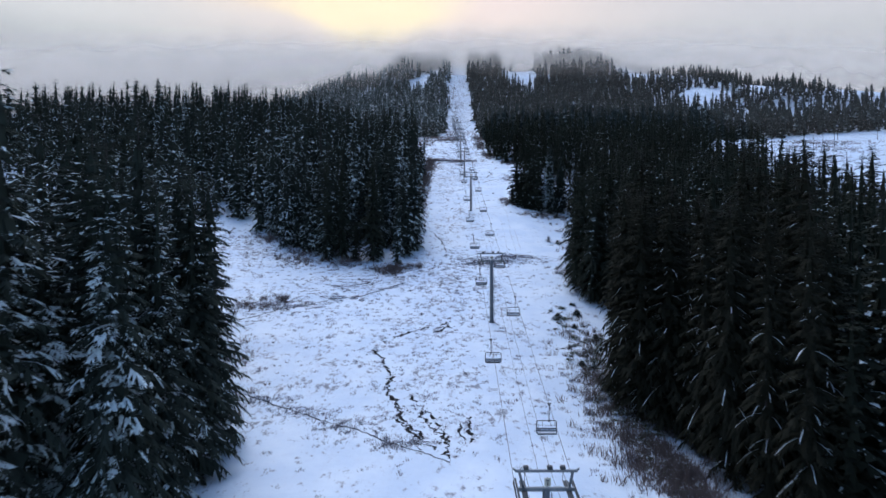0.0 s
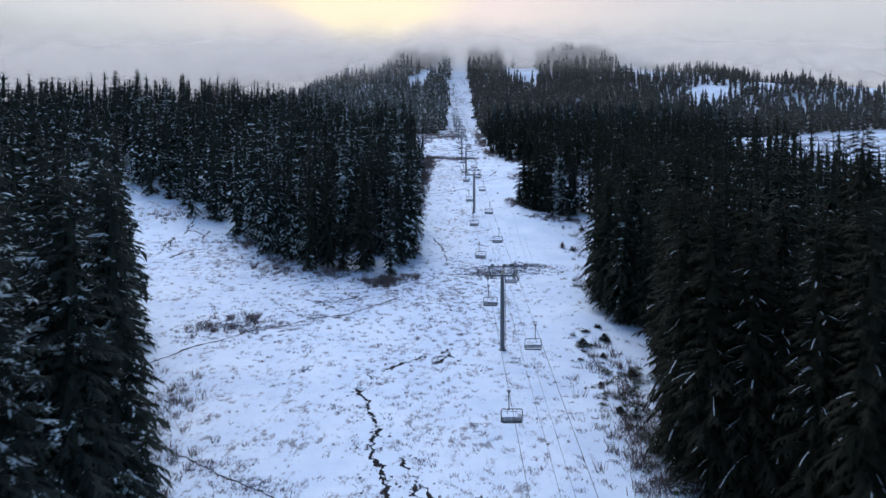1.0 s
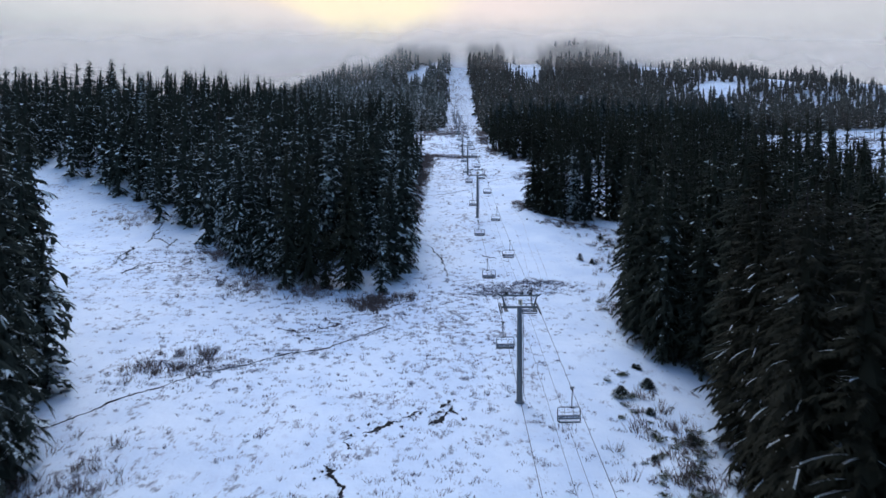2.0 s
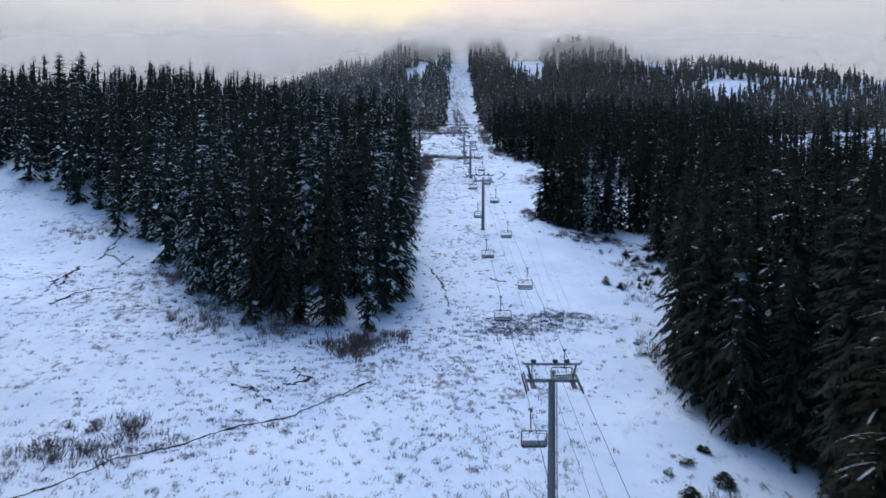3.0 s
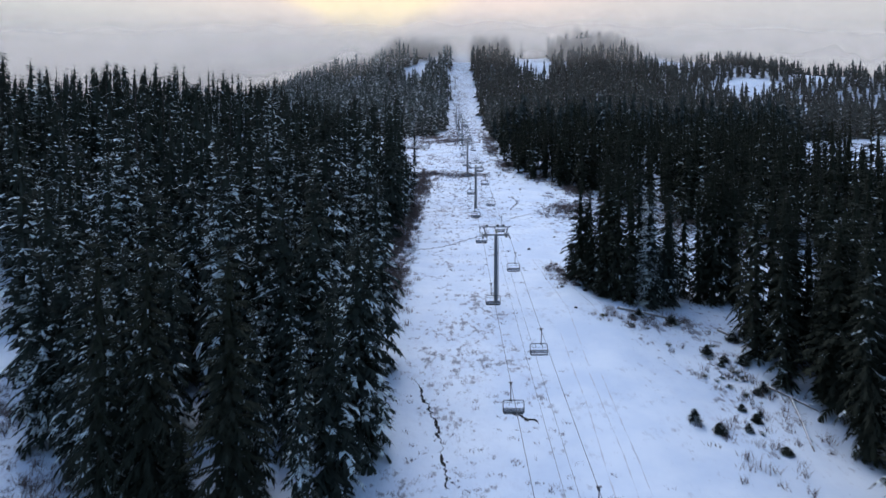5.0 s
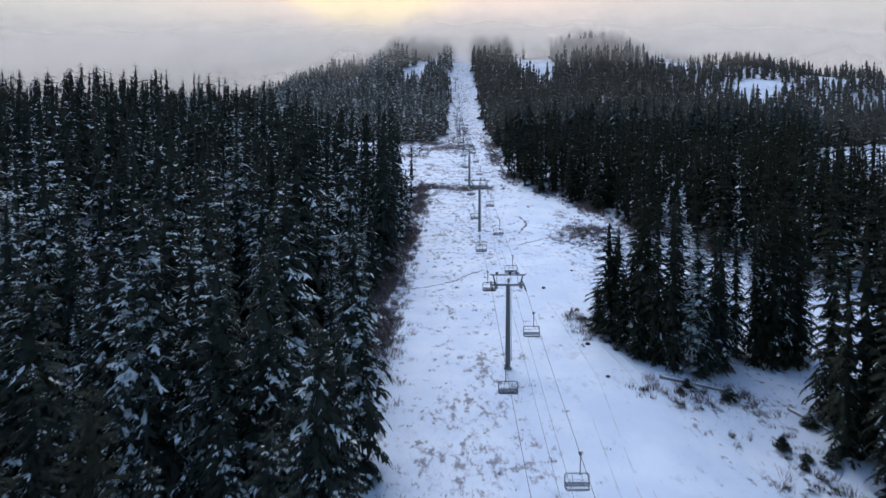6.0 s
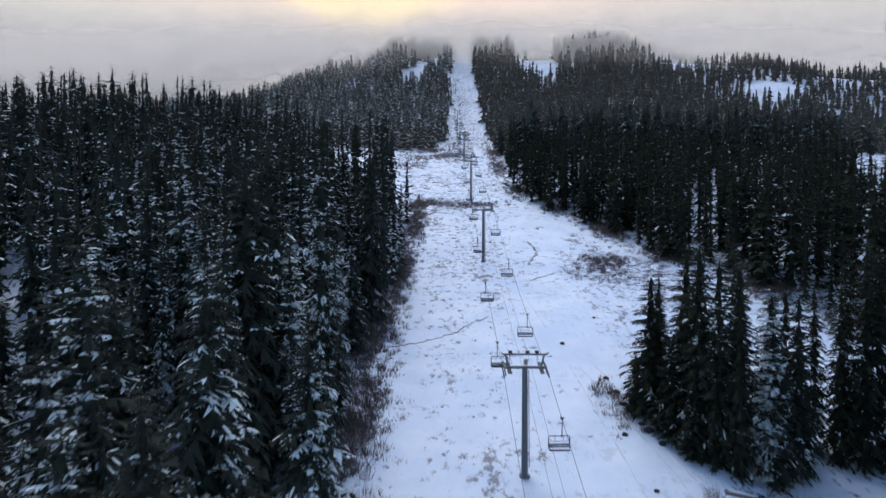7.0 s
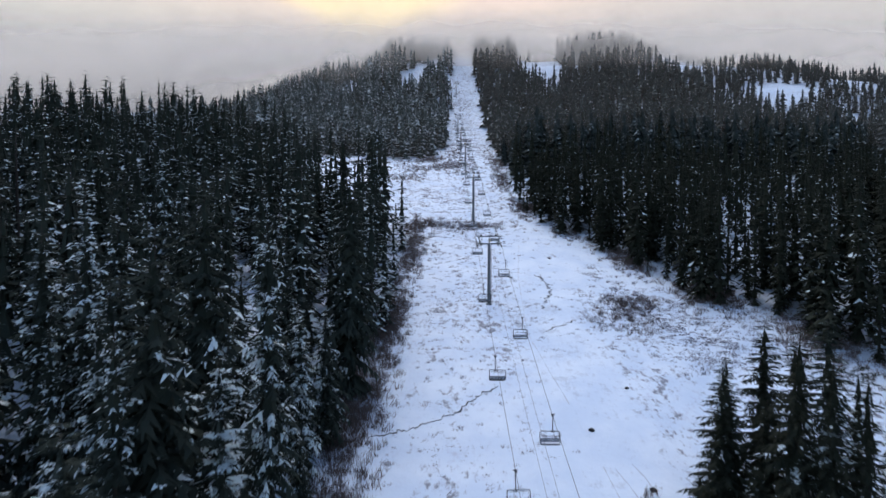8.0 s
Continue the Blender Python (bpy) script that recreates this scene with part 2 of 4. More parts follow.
def tube(points, radius, sides=8, bm=None, closed=False, end_radius=None):
    """A round tube along points."""
    bm = bm or bmesh.new()
    pts = [Vector(p) for p in points]
    rings, count = [], len(pts)
    for i, p in enumerate(pts):
        a = pts[i - 1] if i or closed else p
        b = pts[(i + 1) % count] if i < count - 1 or closed else p
        way = (b - a).normalized()
        side = way.cross(Vector((0, 0, 1)) if abs(way.z) < 0.9 else Vector((0, 1, 0))).normalized()
        top = side.cross(way)
        r = radius if end_radius is None else radius + (end_radius - radius) * i / (count - 1)
        rings.append([bm.verts.new(p + r * (side * math.cos(k * math.tau / sides) + top * math.sin(k * math.tau / sides))) for k in range(sides)])
    for i in range(count if closed else count - 1):
        a, b = rings[i], rings[(i + 1) % count]
        for k in range(sides):
            bm.faces.new((a[k], a[(k + 1) % sides], b[(k + 1) % sides], b[k]))
    if not closed:
        bm.faces.new(rings[0][::-1])
        bm.faces.new(rings[-1])
    bmesh.ops.recalc_face_normals(bm, faces=bm.faces)
    return bm


# ---- the lie of the land ----
PROFILE_Y = np.array([-400, -60, 44, 96, 126, 154, 203, 254, 311, 369, 404, 470, 535, 650, 766, 900, 1050, 1250, 1600, 2200.0])
PROFILE_Z = np.array([-40, -10, -1, 4.0, 10, 17.0, 30, 46.5, 62.5, 79, 87.5, 107, 127, 156, 190, 258, 350, 392, 330, 200.0])
PROFILE_M = np.gradient(PROFILE_Z, PROFILE_Y)


def smooth(a, b, x):
    t = np.clip((x - a) / (b - a), 0, 1)
    return t * t * (3 - 2 * t)


def ground(x, y):
    """The height of the snow at a place: the hill's profile along the lift, its cross falls and its small relief."""
    x, y = np.asarray(x, float), np.asarray(y, float)
    yc = np.clip(y, PROFILE_Y[0], PROFILE_Y[-1])
    i = np.clip(np.searchsorted(PROFILE_Y, yc) - 1, 0, len(PROFILE_Y) - 2)
    h = PROFILE_Y[i + 1] - PROFILE_Y[i]
    u = (yc - PROFILE_Y[i]) / h
    z = (PROFILE_Z[i] * (1 + 2 * u) * (1 - u) ** 2 + h * PROFILE_M[i] * u * (1 - u) ** 2
         + PROFILE_Z[i + 1] * u * u * (3 - 2 * u) + h * PROFILE_M[i + 1] * u * u * (u - 1))
    z = z + 13 * smooth(60, 190, -x) * smooth(235, 340, y) * (1 - smooth(580, 800, y)) + 7 * smooth(40, 120, -x) * (1 - smooth(190, 235, y))
    z = z - 2.0 * smooth(30, 60, x) * (1 - smooth(270, 330, y))
    z = z + 25 * np.exp(-((x - 490) / 240) ** 2 - ((y - 850) / 110) ** 2) - 6 * np.exp(-((x - 400) / 150) ** 2 - ((y - 600) / 90) ** 2)
    z = z - 85 * smooth(430, 640, x) * smooth(880, 1040, y) - 130 * smooth(310, 430, x) * smooth(985, 1200, y) - 52 * smooth(130, 340, -x) * smooth(600, 960, y) - 30 * smooth(72, 125, -x) * smooth(830, 1000, y)
    z = z - 30 * smooth(100, 125, x) * (1 - smooth(165, 200, x)) * smooth(1030, 1110, y)
    z = z + 9 * np.exp(-((x - 240) / 62) ** 2 - ((y - 1090) / 90) ** 2)
    z = z + 0.22 * np.sin(x / 3.1 + 1.3 * np.sin(y / 7.7)) * np.sin(y / 4.3 + np.sin(x / 9.1)) + 0.35 * np.sin(x / 11.3 + y / 17.1) * np.sin(y / 13.7 - x / 23.0)
    return z


def ground_at(x, y):
    return float(ground(x, y))


def stretched(lo, fine_lo, fine_hi, hi, step, growth):
    """Coordinates that are evenly fine in the middle and grow coarser outwards."""
    mid = list(np.arange(fine_lo, fine_hi + step, step))
    out, s, v = [], step, mid[-1]
    while v < hi:
        s *= growth
        v += s
        out.append(v)
    back, s, v = [], step, mid[0]
    while v > lo:
        s *= growth
        v -= s
        back.append(v)
    return np.array(back[::-1] + mid + out)


def build_ground():
    gx, gy = stretched(-3500, -100, 100, 3500, 2.5, 1.09), stretched(-900, 40, 450, 3600, 2.5, 1.06)
    X, Y = np.meshgrid(gx, gy)
    verts = np.stack([X, Y, ground(X, Y)], -1).reshape(-1, 3)
    n, m = X.shape
    a = (np.arange(n - 1)[:, None] * m + np.arange(m - 1)).ravel()
    tris = np.concatenate([np.stack([a, a + 1, a + m + 1], -1), np.stack([a, a + m + 1, a + m], -1)])
    tagged(new("ground", mesh_np("ground", verts, tris, [SNOW_GROUND], smooth=True)),
           "snow-covered hillside meadow with dry grass showing through", "ground", kind="structure")


build_ground()


def build_sky():
    """A far curved wall of evening cloud, banks of cloud that lie on the ridge, and a sheet of haze before them."""
    a = np.radians(np.linspace(-100, 100, 41))
    z = np.linspace(-300, 1480, 12)
    A, Z = np.meshgrid(a, z)
    verts = np.stack([2900 * np.sin(A), 2900 * np.cos(A), Z], -1).reshape(-1, 3)
    m = len(a)
    q = (np.arange(len(z) - 1)[:, None] * m + np.arange(m - 1)).ravel()
    tris = np.concatenate([np.stack([q, q + 1, q + m + 1], -1), np.stack([q, q + m + 1, q + m], -1)])
    tagged(new("backdrop", mesh_np("backdrop", verts, tris, [sky_material()], smooth=True)),
           "grey evening cloud cover with a warm yellow break", "sky", kind="structure")
    # the first sheet, at 590, is added distance haze; the others are ridge cloud
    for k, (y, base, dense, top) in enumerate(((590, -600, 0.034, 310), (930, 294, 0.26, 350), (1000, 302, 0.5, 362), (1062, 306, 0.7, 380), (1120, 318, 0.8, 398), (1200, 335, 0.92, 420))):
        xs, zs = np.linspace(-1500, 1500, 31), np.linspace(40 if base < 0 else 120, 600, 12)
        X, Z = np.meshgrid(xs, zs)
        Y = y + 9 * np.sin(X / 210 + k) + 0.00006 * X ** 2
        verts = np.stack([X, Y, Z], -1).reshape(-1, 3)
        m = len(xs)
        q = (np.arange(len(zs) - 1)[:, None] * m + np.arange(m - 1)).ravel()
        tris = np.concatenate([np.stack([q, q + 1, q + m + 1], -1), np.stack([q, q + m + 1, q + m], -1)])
        tagged(new("cloud_haze_sheet", mesh_np("cloud_haze_sheet", verts, tris, [cloud_material("thin_cloud_and_haze", base, dense, top)], smooth=True)),
               "thin sheet of low cloud and haze before the wooded ridge", "cloud", kind="stuff")


build_sky()


# ---- conifers ----
def conifer(rng, height, radius, levels, per, leaves, droop, bare=0.06, segments=2, ragged=0.3, leafy=0.26, thick=1.0, streaks=0.4, long=0.3, laden=0.5):
    """A fir: crown arrays (vertices, triangles, material index) built bough by bough, each a drooping spray of short side twigs, some with a ridge of snow."""
    V, F, M = [], [], []
    for k in range(levels):
        u = min(max((k + rng.uniform(-0.8, 0.8)) / levels, 0), 1)
        f = min(max(bare + (0.985 - bare) * (1 - (1 - u) ** 1.2), bare), 0.985)
        reach = 0.95 * radius * (1 - f) ** 0.70 * (0.5 + 0.5 * min(1, (f - bare) / 0.26 + 0.15)) + 0.016 * height
        start = rng.uniform(0, math.tau)
        for j in range(per):
            az = start + (j + rng.uniform(-0.35, 0.35)) * math.tau / per
            L = reach * (1 + rng.uniform(-1, 1) * ragged)
            d = droop * (1.1 - 0.75 * f) * rng.uniform(0.7, 1.3)
            rise = 0.22 * rng.uniform(0.4, 1.2) * (0.4 + f)
            z0 = f * height + rng.uniform(-0.25, 0.25)
            out = np.array((math.cos(az), math.sin(az), 0.0))
            side = np.array((-math.sin(az), math.cos(az), 0.0))

            def spot(s):
                return out * (0.06 + L * s) + np.array((0, 0, z0 + L * (rise * s - d * s * s)))

            half = 0.5 / leaves
            snowy = bool(segments) and rng.uniform() < streaks   # boughs that still carry snow
            for i in range(leaves):
                s = 0.2 + 0.74 * i / leaves
                for sign in (-1, 1):
                    w = L * leafy * math.sin(math.pi * (0.28 + 0.6 * s)) * rng.uniform(0.6, 1.25)
                    b = len(V)
                    tip = spot(s + rng.uniform(0.1, 0.24)) + side * sign * w + np.array((0, 0, -w * rng.uniform(0.3, 0.9)))
                    V += [spot(s - half * 0.7), spot(s + half * 1.1), tip]
                    F.append((b, b + 1, b + 2) if sign > 0 else (b + 1, b, b + 2))
                    M.append(1 if snowy and s > 0.35 and rng.uniform() < laden else 0)
            b = len(V)
            V += [spot(0.76) - side * 0.06 * L, spot(1.06), spot(0.76) + side * 0.06 * L]
            F.append((b, b + 1, b + 2))
            M.append(0)
            if snowy:
                s1 = rng.uniform(0.7, 1.04)
                s0 = s1 - long * rng.uniform(0.5, 1.5)
                lift, b = np.array((0, 0, 0.04)), len(V)
                for i in range(segments + 1):
                    s = s0 + (s1 - s0) * i / segments
                    w = thick * rng.uniform(0.03, 0.06) * (0.5 if i in (0, segments) else 1.0) * min(L, 2.4)
                    V += [spot(s) - side * w + lift, spot(s) + side * w + lift]
                for i in range(segments):
                    c = b + 2 * i
                    F += [(c, c + 2, c + 3), (c, c + 3, c + 1)]
                    M += [1, 1]
    return np.array(V), np.array(F), np.array(M)


def skirts(rng, height, radius, tiers, petals, bare=0.05):
    """A fir as seen from far: ragged skirts of boughs, one above the other."""
    V, F = [], []
    for k in range(5):   # a solid core round the stem, added to darken the crown's inside
        a, b = k * math.tau / 5, (k + 1) * math.tau / 5
        F.append((len(V), len(V) + 1, len(V) + 2))
        V += [(0.3 * radius * math.cos(a), 0.3 * radius * math.sin(a), bare * height), (0.3 * radius * math.cos(b), 0.3 * radius * math.sin(b), bare * height), (0, 0, height)]
    for k in range(tiers):
        f0 = bare + (1 - bare) * ((k + rng.uniform(-0.3, 0.3) * (k > 0)) / tiers) ** 0.9
        f1 = min(1.0, f0 + (0.75 + 0.5 * f0) * (1 - bare) / tiers)
        reach = radius * (1 - f0) ** 0.75 + 0.008 * height
        start = rng.uniform(0, math.tau)
        for j in range(petals):
            a = start + (j + rng.uniform(-0.2, 0.2)) * math.tau / petals
            r, wide = reach * rng.uniform(0.45, 1.35), math.tau / petals * rng.uniform(0.4, 0.7)
            z = f0 * height - rng.uniform(0, 0.04) * height
            b = len(V)
            V += [(0, 0, f1 * height), (0.75 * r * math.cos(a - wide), 0.75 * r * math.sin(a - wide), z + 0.3 * r),
                  (r * math.cos(a), r * math.sin(a), z), (0.75 * r * math.cos(a + wide), 0.75 * r * math.sin(a + wide), z + 0.3 * r)]
            F += [(b, b + 1, b + 2), (b, b + 2, b + 3)]
    return np.array(V), np.array(F), np.zeros(len(F), int)


def joined(*kinds):
    """Several crown arrays as one."""
    V, F, M, base = [], [], [], 0
    for v, f, m in kinds:
        V.append(v)
        F.append(f + base)
        M.append(m)
        base += len(v)
    return np.concatenate(V), np.concatenate(F), np.concatenate(M)


def trunk_arrays(height, sides=7):
    """A tapered, slightly bent trunk."""
    V, F = [], []
    levels = ((-0.8, 0.014), (0.6, 0.0105), (height * 0.35, 0.008), (height * 0.7, 0.0042), (height * 0.995, 0.0009))
    for z, r in levels:
        bend = 0.004 * height * math.sin(z / height * 4)
        V += [(bend + r * height * math.cos(k * math.tau / sides), r * height * math.sin(k * math.tau / sides), z) for k in range(sides)]
    for i in range(len(levels) - 1):
        for k in range(sides):
            a, b = i * sides + k, i * sides + (k + 1) % sides
            F += [(a, b, b + sides), (a, b + sides, a + sides)]
    return np.array(V), np.array(F)


def inside(px, py, poly):
    """Which points lie in a polygon, and how far each is from its edge."""
    hit, far = np.zeros(len(px), bool), np.full(len(px), 1e9)
    for (x0, y0), (x1, y1) in zip(poly, poly[1:] + poly[:1]):
        cross = (y0 > py) != (y1 > py)
        hit ^= cross & (px < (x1 - x0) * (py - y0) / (y1 - y0 + 1e-9) + x0)
        dx, dy = x1 - x0, y1 - y0
        u = np.clip(((px - x0) * dx + (py - y0) * dy) / (dx * dx + dy * dy), 0, 1)
        far = np.minimum(far, np.hypot(px - x0 - u * dx, py - y0 - u * dy))
    return hit, far


# Woods as outlines on the plan, with the mean height of their trees and its spread
LEFT_WOOD = [(-153, 296), (-118, 272), (-102, 256), (-80, 233), (-64, 217), (-46, 197), (-27, 187), (-18, 187), (-10, 201), (-9, 210), (-11, 234),
             (-12.5, 255), (-15, 290), (-12, 315), (-11.5, 369), (-13, 420), (-24, 430), (-42, 426), (-52, 470), (-80, 545), (-200, 570), (-330, 520), (-330, 330)]
NEAR_LEFT = [(-30, 42), (-33, 84), (-40, 98), (-49, 110), (-57, 130), (-64, 147), (-92, 160), (-112, 165), (-112, 10), (-40, 10)]
NEAR_RIGHT = [(40, 60), (36, 84), (33, 100), (36, 115), (40, 130), (45, 143), (40, 152), (39, 171), (47, 186), (63, 209), (59, 224), (62, 241),
              (72, 250), (105, 240), (130, 205), (140, 190), (140, 10), (42, 10)]
# Single trees that shape the edges: place and height
STAND = [(33.5, 267, 22), (34.8, 262, 14), (38, 260, 29), (41.2, 254.5, 28), (45.3, 254, 20), (49.8, 256, 18), (61.5, 259, 31), (40.5, 265, 26), (47, 258, 23), (64, 260, 29),
         (36, 271, 17), (43, 258.5, 27), (38, 266, 19), (36.5, 257.5, 11), (31.8, 269, 9), (39.5, 257, 28), (46, 255.5, 25), (51.5, 258.5, 24), (37.7, 275, 20), (49.8, 273.6, 26), (42, 274, 25), (62, 264, 27), (56.5, 263, 24), (66, 259, 27), (68.5, 263, 27), (58.5, 260, 25), (54, 266, 22)]
EDGE_RIGHT = [(37.5, 167, 34), (38, 160, 33), (64, 214, 33), (66, 222, 34), (62.5, 218, 31), (68, 230, 33), (70, 216, 35), (65, 236, 32), (30.4, 99, 37), (31.2, 93, 36), (36.5, 82, 35), (36, 74, 36), (36.3, 66, 36), (36.6, 59, 36), (34.6, 103.5, 36), (35.2, 111, 34), (37, 118.5, 35), (39, 125, 34), (41.5, 131, 34), (61.5, 242.5, 33), (58.5, 226, 34), (58, 234, 29), (39.5, 172.5, 33), (41.5, 163, 30), (39, 153, 34), (52, 185, 31), (33.5, 98, 37), (34.5, 90, 35), (35.5, 108, 35), (41, 82, 37), (40, 118, 34),
              (60, 208, 33), (43, 137, 33), (47, 146, 34), (88, 150, 41), (98, 160, 42), (110, 170, 42), (80, 140, 39), (120, 165, 40), (72, 130, 38)]
EDGE_LEFT = [(-37.7, 191.5, 35), (-42, 199, 30), (-46, 203.5, 27), (-51, 207, 31), (-57, 215, 30), (-22.3, 189, 34), (-14.5, 188, 25), (-10.8, 205, 31), (-31.5, 74, 38), (-31.5, 65, 38), (-32.5, 82, 38), (-31, 56, 38), (-13, 197, 27), (-33, 193, 33), (-28, 190, 14), (-9.5, 208, 30), (-34, 84, 39), (-34, 76, 40), (-39.5, 92, 40), (-33.5, 68, 39), (-47, 107, 40), (-52, 118, 43), (-60, 133, 42), (-66, 143, 42), (-74, 150, 42), (-83, 154, 43), (-43.5, 100, 40)]
TALL = [(-174, 361, 47), (-152, 350, 42), (-119, 345, 46), (-87, 333, 45), (-196, 378, 46), (-70, 322, 41), (-104, 338, 40), (-140, 372, 45), (-60, 330, 42), (-163, 340, 44)]
RIGHT_WOOD = [(34, 463), (36, 440), (48, 403), (56, 372), (66, 350), (77, 334), (89, 303), (98, 297), (128, 277), (178, 262), (168, 400), (200, 470), (285, 590),
              (385, 655), (600, 695), (760, 760), (800, 1000), (430, 1040), (400, 1180), (330, 1240), (50, 1240), (42, 1003), (43, 908), (42, 733), (43, 691), (39, 550)]
UPPER_LEFT = [(-72, 616), (-26, 594), (-12, 602), (-3, 632), (1, 680), (5, 765), (7, 840), (11, 1000), (11, 1120), (-200, 1110), (-410, 1050), (-410, 740), (-280, 640), (-90, 605)]
# Clear snow within the woods: centre, half lengths and turn in degrees
CLEARINGS = [(378, 858, 30, 42, -25), (470, 885, 22, 50, -20), (620, 905, 78, 72, 0), (318, 1010, 34, 60, 0), (392, 1040, 30, 45, 0),
             (132, 1015, 29, 110, 0), (-112, 1008, 15, 80, -18), (-27, 985, 18, 66, -20), (-29.5, 195, 3.4, 10, 0), (-43, 347, 5, 14, 0), (-58, 262, 4, 10, 20)]


def wood_points(poly, step, rng, tall, spread, floor=16.0, wild=1.5):
    xs, ys = [p[0] for p in poly], [p[1] for p in poly]
    X, Y = np.meshgrid(np.arange(min(xs), max(xs), step), np.arange(min(ys), max(ys), step))
    X, Y = X.ravel() + rng.uniform(-0.46, 0.46, X.size) * step, Y.ravel() + rng.uniform(-0.46, 0.46, Y.size) * step
    ok, far = inside(X + wild * np.sin(Y / 9.3) * np.sin(X / 17.0 + 1), Y + wild * np.sin(X / 7.9 + 2) * np.sin(Y / 21.0), poly)
    for cx, cy, a, b, turn in CLEARINGS:
        c, s = math.cos(radians(turn)), math.sin(radians(turn))
        u, v = (X - cx) * c + (Y - cy) * s, (Y - cy) * c - (X - cx) * s
        ragged = 1 + 0.3 * np.sin(X / 13 + 2 * np.sin(Y / 11)) + 0.2 * np.sin(X / 5.1 - Y / 4.3)
        ok &= ((u / a) ** 2 + (v / b) ** 2 > ragged) | (rng.uniform(0, 1, len(X)) < 0.03)
    ok &= np.abs(X) < 0.78 * Y + 14 + 60 * (Y < 180)   # what lies far aside of the valley is left out
    X, Y, far = X[ok], Y[ok], far[ok]
    H = np.clip(rng.normal(tall, spread, len(X)), floor, tall + 1.6 * spread)
    odd = rng.uniform(0, 1, len(X))
    H = H * np.where(odd < 0.4, rng.uniform(0.58, 0.86, len(X)), np.where(odd > 0.9, rng.uniform(1.08, 1.28, len(X)), 1.0))
    H = np.minimum(H, tall + 2.0 * spread)
    low = (far < 5) & (rng.uniform(0, 1, len(X)) < 0.3)
    H[low] *= rng.uniform(0.3, 0.6, low.sum())
    return np.stack([X, Y, H, far], -1)


def hill_wood(spots):
    """Low, open growth on the hill above the far clearing."""
    x, y, h, far = spots.T
    young = smooth(260, 330, x) * smooth(690, 760, y)
    low = np.random.default_rng(4).uniform(0, 1, len(x))
    spots[:, 2] = h * (1 - 0.38 * young)
    return spots[low > 0.12 * young]


rng = np.random.default_rng(7)


def full_fir(seed, r, droop, bare, levels, per, leaves, segments, thick, streaks, core=0.5, long=0.3, laden=0.5, tiers=13, leafy=0.25):
    """A fir with dense inner skirts, added to block light in the crown and hide the stem."""
    g = np.random.default_rng(seed)
    return joined(skirts(g, 28.5, core * r, tiers, 4 if tiers < 13 else 5, bare + 0.02), conifer(g, 30.0, r, levels, per, leaves, droop, bare, segments, 0.36, leafy, thick, streaks, long, laden))


# foot radius, droop, bare stem, share of boughs that carry snow
SHAPES = ((4.2, 0.6, 0.02, 0.22), (3.5, 0.75, 0.03, 0.5), (4.8, 0.5, 0.05, 0.3), (2.9, 0.65, 0.02, 0.62), (4.0, 0.8, 0.07, 0.4), (2.6, 0.6, 0.03, 0.5), (5.4, 0.7, 0.03, 0.16))
DETAILED = [full_fir(20 + k, r, d, bare, 38, 8, 4, 2, 1.1, snow, 0.5, 0.4, 0.24) for k, (r, d, bare, snow) in enumerate(SHAPES)]
FINE = [full_fir(120 + k, r, d, bare, 40, 8, 7, 2, 1.0, 0.8 * snow, 0.5, 0.4, 0.26, 13, 0.22) for k, (r, d, bare, snow) in enumerate(SHAPES[:5])]
DARK = [full_fir(220 + k, r + 0.2, d, bare, 40, 8, 6, 3, 0.36, 0.2, 0.5, 0.62, 0.0, 13, 0.2) for k, (r, d, bare, _) in enumerate(SHAPES[:5])]
MIDDLING = [full_fir(50 + k, r, d, 0.01, 23, 6, 2, 1, 1.5, snow, 0.42, 0.4, 0.45, 9) for k, (r, d, _, snow) in enumerate(SHAPES[:6])]
LITE = [full_fir(150 + k, r, d, 0.1, 16, 5, 2, 1, 1.8, 1.1 * snow, 0.46, 0.4, 0.5, 8) for k, (r, d, _, snow) in enumerate(SHAPES[:6])]
DISTANT = [skirts(np.random.default_rng(80 + k), 30.0, r, 9, 4) for k, r in enumerate((5.6, 4.8, 4.0, 5.2, 4.4, 6.2))]
TRUNK = trunk_arrays(30.0)
SLIM_TRUNK = trunk_arrays(30.0, 4)


def plant_as_stuff(name, spots, kinds, label, needles, with_trunk=True, broad=1.0):
    """All trees of a wood that nobody could count, joined into one mesh."""
    if not len(spots):
        return
    V, F, M, base = [], [], [], 0
    z = ground(spots[:, 0], spots[:, 1])
    for (x, y, h, _), gz in zip(spots, z):
        v, f, m = kinds[rng.integers(len(kinds))]
        pieces = [(v, f, m)] + ([(*SLIM_TRUNK, np.full(len(SLIM_TRUNK[1]), 2))] if with_trunk else [])
        a, s = rng.uniform(0, math.tau), h / 30.0
        wide = broad * s ** 0.7 * rng.uniform(0.85, 1.2)
        for pv, pf, pm in pieces:
            c, n = math.cos(a), math.sin(a)
            V.append(np.stack([x + wide * (pv[:, 0] * c - pv[:, 1] * n), y + wide * (pv[:, 0] * n + pv[:, 1] * c), gz - 0.3 + s * pv[:, 2]], -1))
            F.append(pf + base)
            M.append(pm)
            base += len(pv)
    tagged(new(name, mesh_np(name, np.concatenate(V), np.concatenate(F), [*needles, BARK], np.concatenate(M))), label, "trees", kind="stuff")


